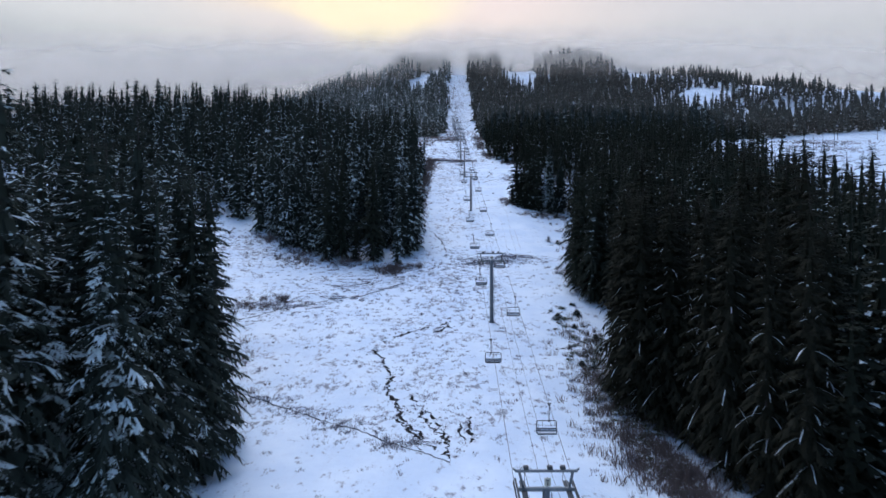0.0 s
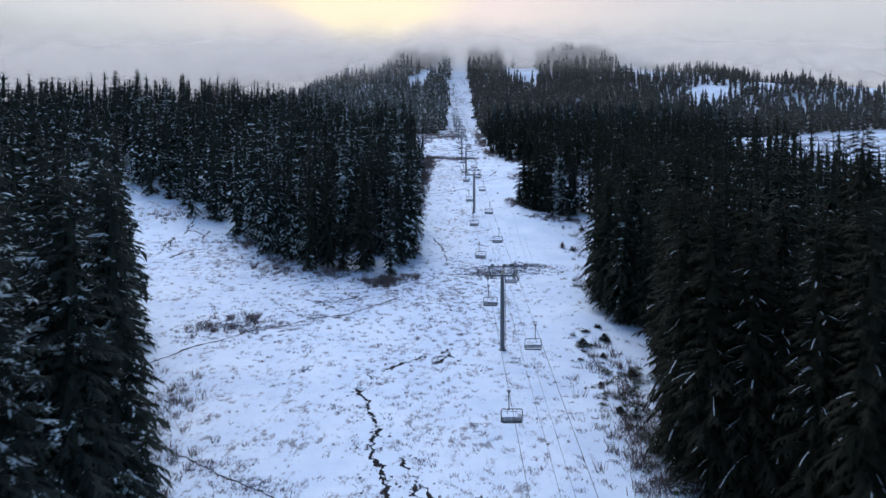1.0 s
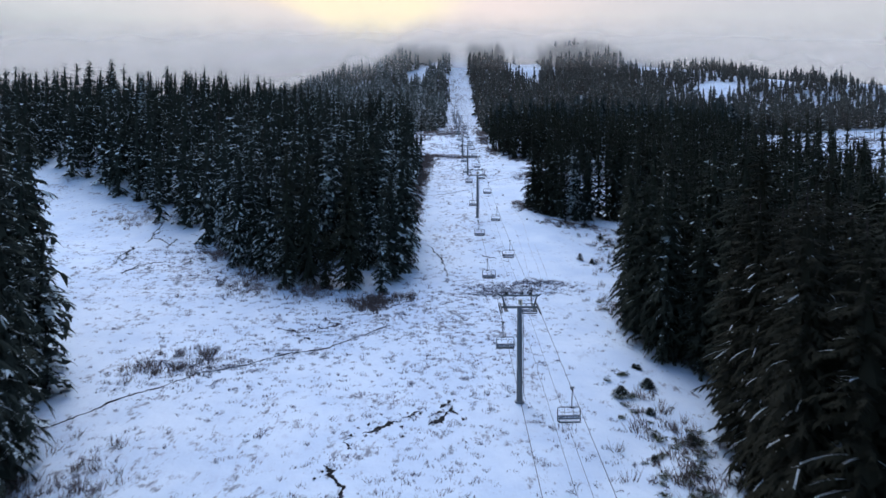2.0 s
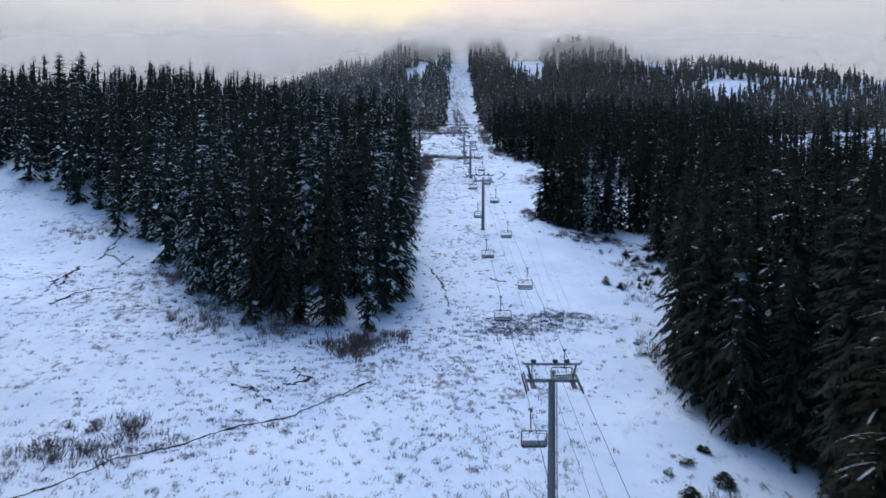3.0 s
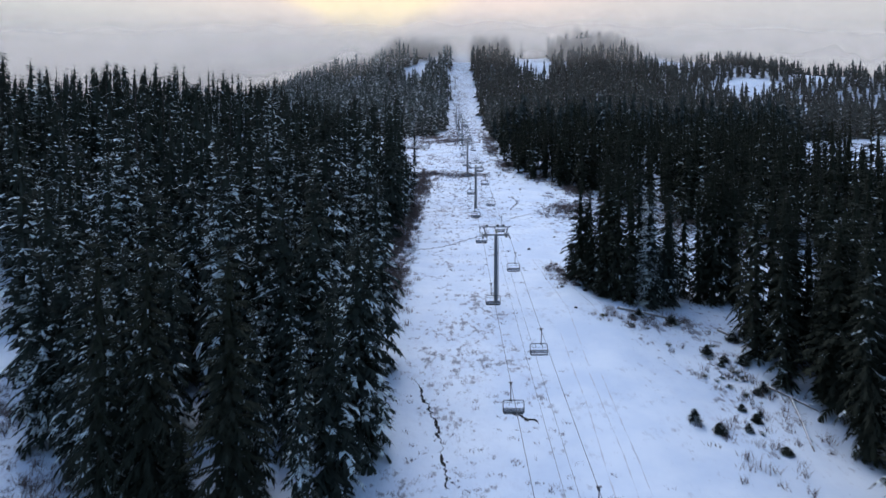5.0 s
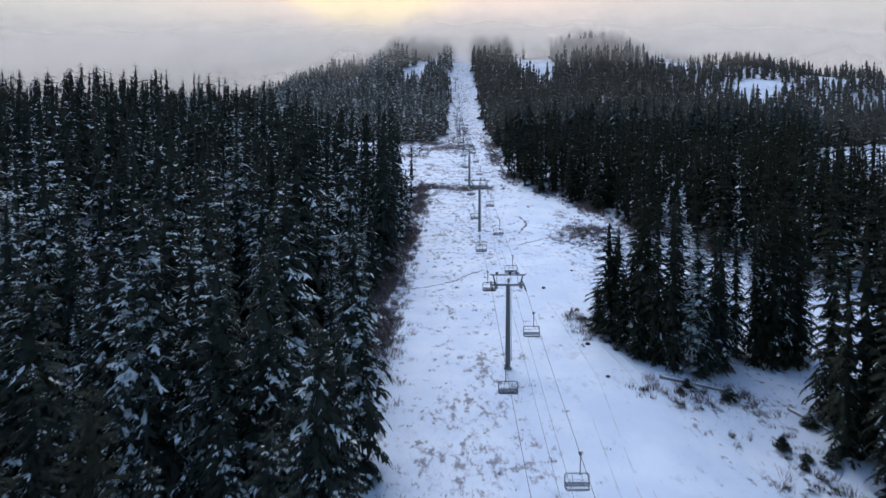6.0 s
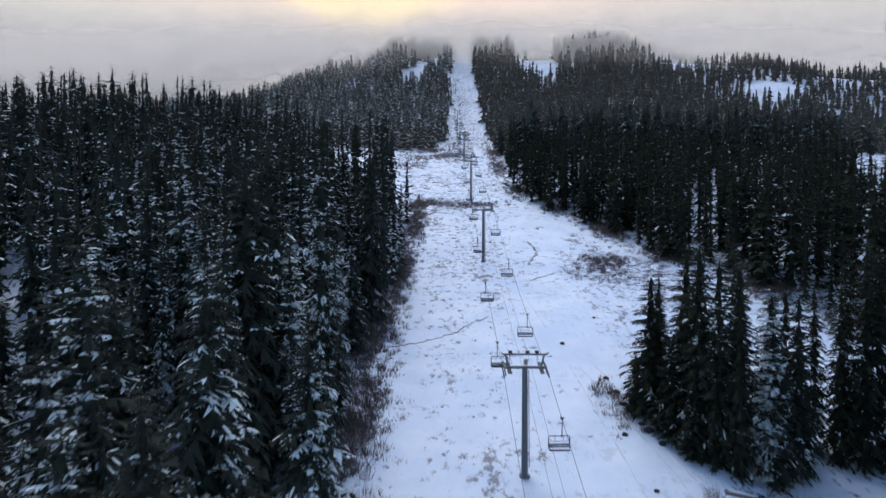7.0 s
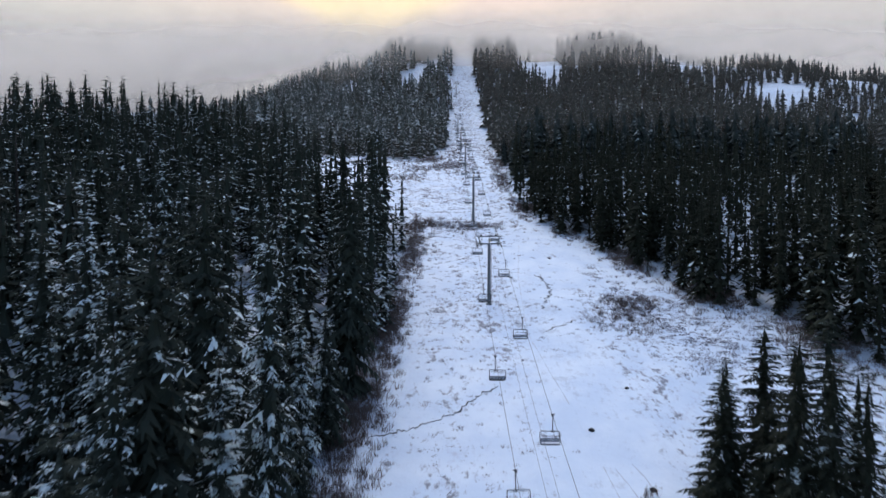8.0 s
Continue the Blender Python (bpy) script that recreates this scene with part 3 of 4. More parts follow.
def tree_models():
    """Fir trees with a trunk and a crown, one of each kind, each in its own meshes."""
    trunk = mesh_np("trunk", *TRUNK, [BARK], smooth=True)
    sets = ((DETAILED, NEEDLES, TWIG_SNOW), (DARK, BARE_NEEDLES, BARE_TWIG), (FINE, NEEDLES, TWIG_SNOW), (DARK, SHADED_NEEDLES, SHADED_STREAK_TWIG), (FINE, BARE_NEEDLES, BARE_TWIG))
    return [[(trunk, mesh_np("crown", v, f, [needles, twig], m)) for v, f, m in kinds] for kinds, needles, twig in sets]


MODELS = tree_models()   # snowy, blown free of snow, and the finer nearest ones of either


def plant_tree(x, y, h, group_of, kind, turn, wide, label, group):
    tree = thing("fir_tree", (x, y, ground_at(x, y) - 0.3), label=label, category="tree", group=group)
    tree.rotation_euler = (0, 0, turn)
    tree.scale = (wide, wide, h / 30.0)
    for name, me in zip(("trunk", "crown"), MODELS[group_of][kind % len(MODELS[group_of])]):
        ob = new(name, me)
        ob.parent = tree
    return tree


def build_woods():
    front, behind = wood_points(RIGHT_WOOD, 6.1, rng, 29, 4, 14, 2.0), wood_points(RIGHT_WOOD, 8.4, rng, 27, 5, 14, 4.0)
    front, behind = front[(front[:, 1] < 450) & (front[:, 3] < 26)], behind[(behind[:, 1] >= 450) | (behind[:, 3] >= 26)]
    edge_wood, deep_wood = wood_points(LEFT_WOOD, 7.6, rng, 33.5, 6), wood_points(LEFT_WOOD, 8.6, rng, 33, 7)
    edge_wood, deep_wood = edge_wood[edge_wood[:, 3] < 38], deep_wood[deep_wood[:, 3] >= 38]
    woods = {"left": (np.concatenate([edge_wood, deep_wood]), "tall dark fir with light snow at the meadow's edge"),
             "near_left": (wood_points(NEAR_LEFT, 5.4, rng, 39, 4), "tall dark fir with snow-dusted drooping branches"),
             "near_right": (wood_points(NEAR_RIGHT, 5.0, rng, 36, 4.5), "tall dark fir beside the lift run"),
             "stand": (np.array([(x, y, h, 0.0) for x, y, h in STAND]), "fir in a small stand above a fallen log"),
             "right": (hill_wood(np.concatenate([front, behind])), ""),
             "upper_left": (wood_points(UPPER_LEFT, 8.2, rng, 26, 5, 13, 4.0), "")}
    beside = woods["near_right"][0]   # lower where the ground opens to the far clearing
    beside[:, 2] *= 1 - 0.13 * smooth(140, 190, beside[:, 1]) * smooth(50, 66, beside[:, 0])
    lone, middle, light, far = [], [], [], []
    for key, (spots, label) in woods.items():
        x, y, h, edge = spots.T
        if key in ("right", "upper_left"):
            near = (y < 450) & (edge < 26)
            some = ~near & (y < 520)
            middle.append(spots[near])
            light.append(spots[some])
            far.append(spots[~near & ~some])
            continue
        rank = edge + 0.02 * np.abs(y - 190)
        if key == "left":
            rank = np.hypot(0.8 * (x + 20), 0.5 * (y - 225))
        if key.startswith("near"):   # those that stand closest to the lift line
            rank = np.hypot(np.abs(x) - 24, 0.8 * (y - 88)) if key == "near_left" else np.hypot(x - 26, 0.5 * (y - 112))
        seen = {"left": (y < 345), "near_left": (x > -100) & (y > 38), "near_right": (x < 110) & (y > 55), "stand": y > 0}[key]
        take = {"left": 86, "near_left": 40, "near_right": 56, "stand": 60}[key]
        order = np.argsort(np.where(seen, rank, 1e9))[:take]
        chosen = np.zeros(len(x), bool)
        chosen[order] = True
        chosen &= seen
        lone += [(px, py, ph * (1.08 if key == "stand" else 1.0), label, "firs of the " + key.replace("_", " ") + " wood") for px, py, ph, _ in spots[chosen]]
        rest = spots[~chosen]
        close = (rest[:, 1] < 400) & (rest[:, 3] < (30 if key == "near_right" else 40))
        middle.append(rest[close])
        light.append(rest[~close])
    lone += [(x, y, h, "tall dark fir beside the lift run", "firs of the near right wood") for x, y, h in EDGE_RIGHT]
    lone += [(x, y, h, "tall dark fir with light snow at the meadow's edge", "firs of the left wood") for x, y, h in EDGE_LEFT]
    lone += [(x, y, h, "very tall dark fir standing above the wood", "firs of the left wood") for x, y, h in TALL]
    for x, y, h, label, group in lone:
        near = (x > 20 and y < 135) or (x < -25 and y < 128) or "small stand" in label
        shed = -40 < x < -20 and 150 < y < 194   # those at the wood's tip have lost their snow
        plant_tree(x, y, h, 1 if shed else (2 if 43 < x < 53 else 4) if "small stand" in label else (x > 20) + 2 * near, rng.integers(60), rng.uniform(0, math.tau), (h / 30) ** 0.7 * rng.uniform(0.85, 1.15) * (0.98 if "small stand" in label else 1.0), label, group)
    middle = np.concatenate(middle)
    right = middle[:, 0] > 20
    light = np.concatenate(light)
    over = light[:, 0] > 20
    plant_as_stuff("inner_fir_wood", light[~over], LITE, "tops of a dense fir wood dusted with snow", (NEEDLES, TWIG_SNOW), False, 1.15)
    plant_as_stuff("inner_bare_fir_wood", light[over], LITE, "tops of a dense dark fir wood with little snow", (BARE_NEEDLES, BARE_TWIG), False)
    plant_as_stuff("fir_wood", middle[~right], MIDDLING, "dense dark fir wood dusted with snow", (NEEDLES, TWIG_SNOW), True, 1.12)
    plant_as_stuff("bare_fir_wood", middle[right], MIDDLING, "dense dark fir wood almost free of snow", (BARE_NEEDLES, BARE_TWIG))
    far = np.concatenate(far)
    over = far[:, 0] > 20
    plant_as_stuff("far_fir_wood", far[~over], DISTANT, "far fir wood on the hill, paled by haze and frosted with snow", (HAZY_FAR_NEEDLES, TWIG_SNOW), False, 1.12)
    plant_as_stuff("far_dark_fir_wood", far[over], DISTANT, "far dark fir wood on the hill with little snow", (HAZY_FAR_DARK_NEEDLES, TWIG_SNOW), False, 1.12)


build_woods()


# ---- the chairlift ----
# Towers: place along the hill and the height of the crossarm above the world's zero
TOWERS = [(-45, -3.0), (57, 6.6), (138, 27.0), (254, 61.0), (345, 87.0), (434, 113.0), (540, 143.5), (655, 172.0), (780, 210.0), (900, 275.0), (1010, 350.0)]
HALF_GAUGE = 2.95


def line_x(y):
    return 10.4 + 0.0066 * y - (0.9 if 50 < y < 65 else 0.0)


def sheave_wheel(radius=0.23, width=0.1):
    """A grooved wheel whose axle runs across the line."""
    bm, sides = bmesh.new(), 14
    rings = []
    for x, r in ((-width / 2, radius), (-width / 4, radius * 0.93), (0, radius * 0.86), (width / 4, radius * 0.93), (width / 2, radius)):
        rings.append([bm.verts.new((x, r * math.cos(k * math.tau / sides), r * math.sin(k * math.tau / sides))) for k in range(sides)])
    for a, b in zip(rings, rings[1:]):
        for k in range(sides):
            bm.faces.new((a[k], b[k], b[(k + 1) % sides], a[(k + 1) % sides]))
    bm.faces.new(rings[0])
    bm.faces.new(rings[-1][::-1])
    bmesh.ops.recalc_face_normals(bm, faces=bm.faces)
    return bm


def build_tower(y, top, slope):
    x = line_x(y)
    foot = ground_at(x, y) - 0.4
    tall = top - foot
    t = thing("lift_tower", (x, y, foot), label="grey steel chairlift tower with a crossarm, standing in snow", category="lift tower", group="towers of the chairlift")
    part("pole", tube([(0, 0, 0.0), (0, 0, 0.5), (0, 0, tall * 0.5), (0, 0, tall - 0.1)], 0.50, 16, end_radius=0.36), STEEL, t, smooth=True)
    part("base_flange", tube([(0, 0, 0.25), (0, 0, 0.55)], 0.75, 16), STEEL, t)
    part("collar", tube([(0, 0, tall * 0.22), (0, 0, tall * 0.22 + 0.18)], 0.56, 16), STEEL, t)
    part("crossarm", box((5.5, 0.34, 0.36), (0, 0, tall), 0.04), STEEL, t)
    frame_part = part("lifting_frame", box((6.0, 0.2, 0.24), (0, 0, tall + 1.75), 0.03), STEEL, t)
    for s in (-1, 1):
        part("frame_post", tube([(s * 2.2, 0, tall + 0.12), (s * 2.62, 0, tall + 1.75)], 0.13, 8), STEEL, t, smooth=True)
        part("frame_horn", tube([(s * 2.9, 0, tall + 1.75), (s * 3.2, 0, tall + 2.0)], 0.1, 6), STEEL, t)
        part("catwalk", box((0.55, 3.2, 0.06), (s * 2.15, 0, tall - 0.1 + 0.02), 0.01, (slope, 0, 0)), DARK_STEEL, t)
        rail = tube([(s * 1.88, -1.55, tall - 0.1 - 1.55 * math.tan(radians(slope))), (s * 1.88, -1.55, tall + 0.95 - 1.55 * math.tan(radians(slope))),
                     (s * 1.88, 1.55, tall + 0.95 + 1.55 * math.tan(radians(slope))), (s * 1.88, 1.55, tall - 0.1 + 1.55 * math.tan(radians(slope)))], 0.03, 6)
        part("catwalk_rail", rail, STEEL, t)
        train = part("sheave_train", box((0.16, 3.9, 0.26), (s * (HALF_GAUGE - 0.18), 0, tall - 0.05), 0.04, (slope, 0, 0)), DARK_STEEL, t)
        for k in range(8):
            along = (k - 3.5) * 0.5
            w = part("wheel", sheave_wheel(), RUBBER, train)
            w.location = (s * HALF_GAUGE, along * math.cos(radians(slope)), tall - 0.33 + along * math.sin(radians(slope)))
    for at in (-1.95, 0.35, 1.6):
        part("hoist_block", box((0.5, 0.5, 0.34), (at, 0, tall + 2.08), 0.06), DARK_STEEL, t)
        part("hoist_neck", box((0.16, 0.16, 0.14), (at, 0, tall + 1.91), 0.02), DARK_STEEL, t)
    board = part("sign_board", box((0.62, 0.05, 0.8), (0.1, -0.21, tall + 0.75), 0.01), CREAM, t, "cream board with dark bars")
    part("bar", box((0.3, 0.02, 0.12), (0.1, -0.25, tall + 0.9)), DARK_STEEL, board)
    part("bar", box((0.12, 0.02, 0.3), (0.1, -0.25, tall + 0.62)), DARK_STEEL, board)
    part("board_bracket", tube([(0.1, -0.15, tall + 0.1), (0.1, -0.15, tall + 1.2)], 0.04, 6), STEEL, t)
    ladder = tube([(0.62, -0.22, 1.6), (0.52, -0.22, tall - 0.3)], 0.03, 5)
    tube([(0.62, 0.22, 1.6), (0.52, 0.22, tall - 0.3)], 0.03, 5, ladder)
    for k in range(int((tall - 2.2) / 0.4)):
        z = 1.8 + 0.4 * k
        xx = 0.62 - 0.1 * (z - 1.6) / tall
        tube([(xx, -0.22, z), (xx, 0.22, z)], 0.02, 4, ladder)
    part("ladder", ladder, STEEL, t)


def rope_height(y):
    """The height of the haul rope, with its sag between towers."""
    ys, zs = [p[0] for p in TOWERS], [p[1] for p in TOWERS]
    i = min(max(int(np.searchsorted(ys, y)) - 1, 0), len(ys) - 2)
    u = (y - ys[i]) / (ys[i + 1] - ys[i])
    return zs[i] + (zs[i + 1] - zs[i]) * u - 4 * u * (1 - u) * (0.002 if i == 1 else 0.012) * (ys[i + 1] - ys[i])


def rope_x(y, side):
    ys = [p[0] for p in TOWERS]
    return float(np.interp(y, ys, [line_x(v) for v in ys])) + side


def build_ropes():
    for name, side, lift, r, label in (("haul_rope", -HALF_GAUGE, 0.0, 0.028, "dark steel haul rope of the chairlift"), ("haul_rope", HALF_GAUGE, 0.0, 0.028, "dark steel haul rope of the chairlift"),
                                       ("signal_cable", -0.75, 1.9, 0.016, "thin black signal cable strung between lift towers"), ("signal_cable", 0.35, 2.2, 0.016, "thin black signal cable strung between lift towers")):
        pts = []
        for (a, _), (b, _) in zip(TOWERS, TOWERS[1:]):
            pts += [(rope_x(y, side), y, rope_height(y) + lift) for y in np.linspace(a, b, 13)[:-1]]
        pts.append((rope_x(1010, side), 1010, rope_height(1010) + lift))
        tagged(new(name, rope_mesh(name, pts, r)), label, "cable", group="cables of the chairlift")


def rope_mesh(name, pts, r):
    bm = tube(pts, r, 6)
    me = bpy.data.meshes.new(name)
    bm.to_mesh(me)
    bm.free()
    me.materials.append(ROPE)
    return me


def rounded_loop(w, h, r, z0):
    """Points of an upright rounded rectangle, w wide, h high, its foot at z0."""
    pts = []
    for cx, cz, a0 in ((w / 2 - r, z0 + h - r, 0), (-w / 2 + r, z0 + h - r, 90), (-w / 2 + r, z0 + r, 180), (w / 2 - r, z0 + r, 270)):
        pts += [(cx + r * math.cos(radians(a0 + a)), 0, cz + r * math.sin(radians(a0 + a))) for a in (0, 30, 60, 90)]
    return pts


def build_chair():
    """A four-seat chair that hangs from a grip at its own origin; its body is set a little to one side of the hanger."""
    c = thing("lift_chair", label="empty grey four-seat lift chair hanging from the rope", category="lift chair", group="chairs of the chairlift")
    off = -0.32
    part("grip", box((0.24, 0.62, 0.2), (0, 0, 0.02), 0.05), DARK_STEEL, c)
    part("grip_arm", box((0.5, 0.16, 0.12), (0.05, 0, 0.16), 0.03), DARK_STEEL, c)
    part("hanger", tube([(0.06, 0, 0.0), (0.06, 0, -0.2), (0.02, 0.0, -1.0), (0.0, 0, -1.9), (0.0, 0, -2.02)], 0.055, 8), DARK_STEEL, c, smooth=True)
    loop = [(x + off, y, z) for x, y, z in rounded_loop(2.5, 1.62, 0.24, -3.6)]
    part("bail", tube(loop, 0.055, 8, closed=True), DARK_STEEL, c, smooth=True)
    part("clamp", box((0.3, 0.2, 0.16), (0, 0, -2.02), 0.03), DARK_STEEL, c)
    seat = part("seat", box((2.38, 0.56, 0.16), (off, -0.24, -3.5), 0.05, (6, 0, 0)), SEAT_PAD, c)
    part("snow_cover", box((2.25, 0.42, 0.06), (off, -0.25, -3.39), 0.03, (6, 0, 0)), SNOW, seat, "thin snow on the seat")
    for k in range(2):
        part("back_slat", box((2.36, 0.05, 0.2), (off, 0.05 + 0.03 * k, -3.24 + 0.24 * k), 0.02, (-8, 0, 0)), BACK_PAD, c)
    for s in (-1, 1):
        part("rod", tube([(off + s * 0.5, 0, -2.06), (off + s * 0.5, -0.16, -2.55), (off + s * 0.5, -0.3, -2.7)], 0.025, 6), DARK_STEEL, c)
        part("armrest", tube([(off + s * 1.15, 0.05, -2.95), (off + s * 1.15, -0.5, -2.98), (off + s * 1.15, -0.52, -3.45)], 0.03, 6), DARK_STEEL, c)
    part("safety_bar", tube([(off - 1.12, -0.1, -2.3), (off - 1.02, -0.55, -2.42), (off + 1.02, -0.55, -2.42), (off + 1.12, -0.1, -2.3)], 0.025, 6), DARK_STEEL, c)
    return c


def build_lift():
    for i, (y, top) in enumerate(TOWERS):
        if y < 0:
            continue
        below, above = TOWERS[i - 1], TOWERS[min(i + 1, len(TOWERS) - 1)]
        build_tower(y, top + 0.25, math.degrees(math.atan2(above[1] - below[1], above[0] - below[0] + 1e-6)))
    build_ropes()
    first = build_chair()
    up = [73.5, 113.8, 146, 178.5, 210.8, 243.5, 273.5, 303.8, 334, 363, 392.2, 421.8] + [452 + 30.3 * k for k in range(16)]
    down = [93.5, 132.5, 164.5, 196.4, 228, 262.5, 289.5, 320, 349.5, 379, 409.2] + [439 + 30.3 * k for k in range(16)]
    for side, turn, row in ((1, 0, up), (-1, 180, down)):
        for k, y in enumerate(row):
            m = pose(rope_x(y, side * HALF_GAUGE), y, rope_height(y), 0, 0, turn + 2.5 * math.sin(1.7 * k))
            if first.get("placed"):
                copy_thing(first, m)
            else:
                first.matrix_basis = m
                first["placed"] = True


build_lift()


# ---- brooks, brush, logs and boulders ----
def ribbon(points, width, rough, rng, broken=0.8):
    """A ragged strip of open brook bed along a way on the ground."""
    pts = np.array(points, float)
    seg = np.hypot(*np.diff(pts, axis=0).T)
    d = np.concatenate([[0], np.cumsum(seg)])
    s = np.arange(0, d[-1], 0.28)
    x, y = np.interp(s, d, pts[:, 0]), np.interp(s, d, pts[:, 1])
    tx, ty = np.gradient(x), np.gradient(y)
    n = np.hypot(tx, ty) + 1e-9
    nx, ny = -ty / n, tx / n
    way = rough * (np.sin(s / 1.9 + rng.uniform(0, 6)) + 0.6 * np.sin(s / 0.75 + rng.uniform(0, 6)) + 0.5 * np.sin(s / 0.33 + rng.uniform(0, 6))) + rng.normal(0, rough * 0.45, len(s))
    x, y = x + nx * way, y + ny * way
    swell = np.sin(s / 1.1 + rng.uniform(0, 6)) + np.sin(s / 0.47 + rng.uniform(0, 6)) + rng.normal(0, broken, len(s))
    gap = np.sin(s / 2.3 + rng.uniform(0, 6)) + np.sin(s / 0.9 + rng.uniform(0, 6))
    w = width * np.where(gap < -1.1, 0.02, np.clip(0.5 + 0.24 * swell, 0.1, 1.3)) * np.minimum(1, np.minimum(s + 0.3, d[-1] - s + 0.3) / 1.5) / 2
    V, F = [], []
    for i in range(len(s)):
        for o in (-1, -0.4, 0.4, 1):
            px, py = x[i] + nx[i] * w[i] * o, y[i] + ny[i] * w[i] * o
            V.append((px, py, ground_at(px, py) + (0.10 if abs(o) < 0.9 else 0.02)))
    for i in range(len(s) - 1):
        for k in range(3):
            a = 4 * i + k
            F += [(a, a + 1, a + 5), (a, a + 5, a + 4)]
    for i in rng.integers(0, len(s), int(len(s) * 0.35 * min(1, 3 * rough))):   # bare stones and stems beside the bed
        o, l, a = rng.normal(0, 1.6 * width), width * rng.uniform(0.12, 0.4), rng.uniform(0, math.tau)
        px, py = x[i] + nx[i] * o, y[i] + ny[i] * o
        b = len(V)
        for dx, dy, up in ((-1, 0, 0.01), (1, 0, 0.01), (0.3, 0.7, 0.16), (-0.2, -0.7, 0.12)):
            qx, qy = px + l * (dx * math.cos(a) - dy * math.sin(a)), py + l * (dx * math.sin(a) + dy * math.cos(a))
            V.append((qx, qy, ground_at(qx, qy) + up * 0.8))
        F += [(b, b + 3, b + 2), (b + 3, b + 1, b + 2)]
    return np.array(V), np.array(F)


BROOKS = [
    (0.95, 0.35, [(-15.1, 122), (-11.7, 117), (-10.1, 111.5), (-9.6, 104), (-7.9, 97.5), (-6.1, 91), (-4.1, 86), (-3.1, 81.5)]),
    (0.8, 0.4, [(-8.9, 101), (-6.8, 95), (-5.0, 90), (-3.0, 85.5), (-0.5, 82)]),
    (0.8, 0.4, [(-5.6, 102), (-3.6, 95), (-1.3, 90), (0.4, 83.5), (1.1, 78.5)]),
    (0.7, 0.3, [(-3.3, 96), (-1.6, 93.5), (0.4, 88), (0.2, 84)]),
    (0.6, 0.2, [(2.9, 92), (2.4, 87), (2.8, 84.5)]),
    (0.8, 0.2, [(4.5, 93.5), (3.7, 88.5), (3.9, 83.5)]),
    (0.26, 0.14, [(-36.6, 103.5), (-26.5, 97), (-20.1, 93.5), (-11.3, 87.5), (-5.2, 82.5), (1.1, 77.5)]),
    (0.5, 0.16, [(-56, 128), (-48.4, 138.7), (-40.7, 147.2), (-31.5, 152.1), (-21.4, 157.6), (-14.5, 164.5), (-10.6, 168)]),
    (1.3, 0.25, [(-11.3, 130.1), (-8.7, 132.1), (-2.9, 135.6)]),
    (1.3, 0.3, [(-2.3, 131.6), (-0.1, 133.6), (1.4, 136.1)]),
    (0.85, 0.35, [(-33, 166.1), (-29.8, 164.6), (-27.6, 162.6), (-24.7, 160.6)]),
    (0.85, 0.35, [(-24.3, 172.1), (-23.3, 169.1), (-21.1, 168.1), (-24.8, 165.1)]),
    (0.6, 0.25, [(-4, 224), (-2.5, 220.2), (-0.9, 213.7), (0.8, 207.6), (0.6, 202.6), (1, 199.1)]),
    (0.7, 0.3, [(-82.5, 196.8), (-85.5, 207.3), (-87.4, 216.3)]),
    (0.7, 0.3, [(-88.4, 225.8), (-90.5, 234.3), (-89.9, 239.3)]),
    (0.7, 0.3, [(-76.6, 190), (-76.5, 197), (-72, 204)]),
    (0.6, 0.3, [(-90.6, 232.9), (-85.4, 228.9), (-80, 224)]),
    (0.7, 0.3, [(10.5, 216.5), (12.2, 214.7), (14.7, 211.7)]),
    (0.36, 0.3, [(-19.3, 287.5), (-11.3, 291), (-2.7, 294.1), (2.9, 298.1), (11.2, 307.1)]),
    (0.6, 0.4, [(27.1, 366.9), (29.9, 358.3), (28.1, 348.3), (25, 341.8)]),
    (0.9, 0.3, [(-81.7, 200.4), (-86.0, 210.4), (-89.2, 220.4)]),
    (0.8, 0.3, [(-77.3, 190.8), (-76.8, 194.3), (-75.5, 196.1)]),
    (0.8, 0.3, [(-78.8, 217.9), (-81.3, 226.9), (-81.1, 230.4)]),
    (0.8, 0.3, [(-90.3, 232.9), (-91.9, 239.7), (-93.0, 246.0)]),
    (0.7, 0.3, [(-73.3, 225.1), (-67.5, 220.1), (-66.9, 223.6)]),
    (0.7, 0.3, [(-74.3, 226.8), (-70.3, 223.0), (-70.0, 225.0)]),
    (0.5, 0.3, [(-67.7, 205.0), (-67.5, 207.5), (-67.8, 210.2)]),
    (1.0, 0.3, [(-13.2, 130.0), (-13.4, 127.8), (-12.0, 126.0)]),
    (0.9, 0.3, [(-0.5, 136.8), (0.6, 139.5), (1.6, 134.5)]),
    (0.3, 0.3, [(23.8, 329.2), (27.5, 332.0), (32.1, 335.8)]),
]


def build_brooks():
    local = np.random.default_rng(3)
    for width, rough, pts in BROOKS:
        v, f = ribbon(pts, width, rough, local)
        tagged(new("brook", mesh_np("brook", v, f, [BROOK])), "narrow dark brook bed cutting through the snow", "brook", group="brooks in the meadow", kind="structure")


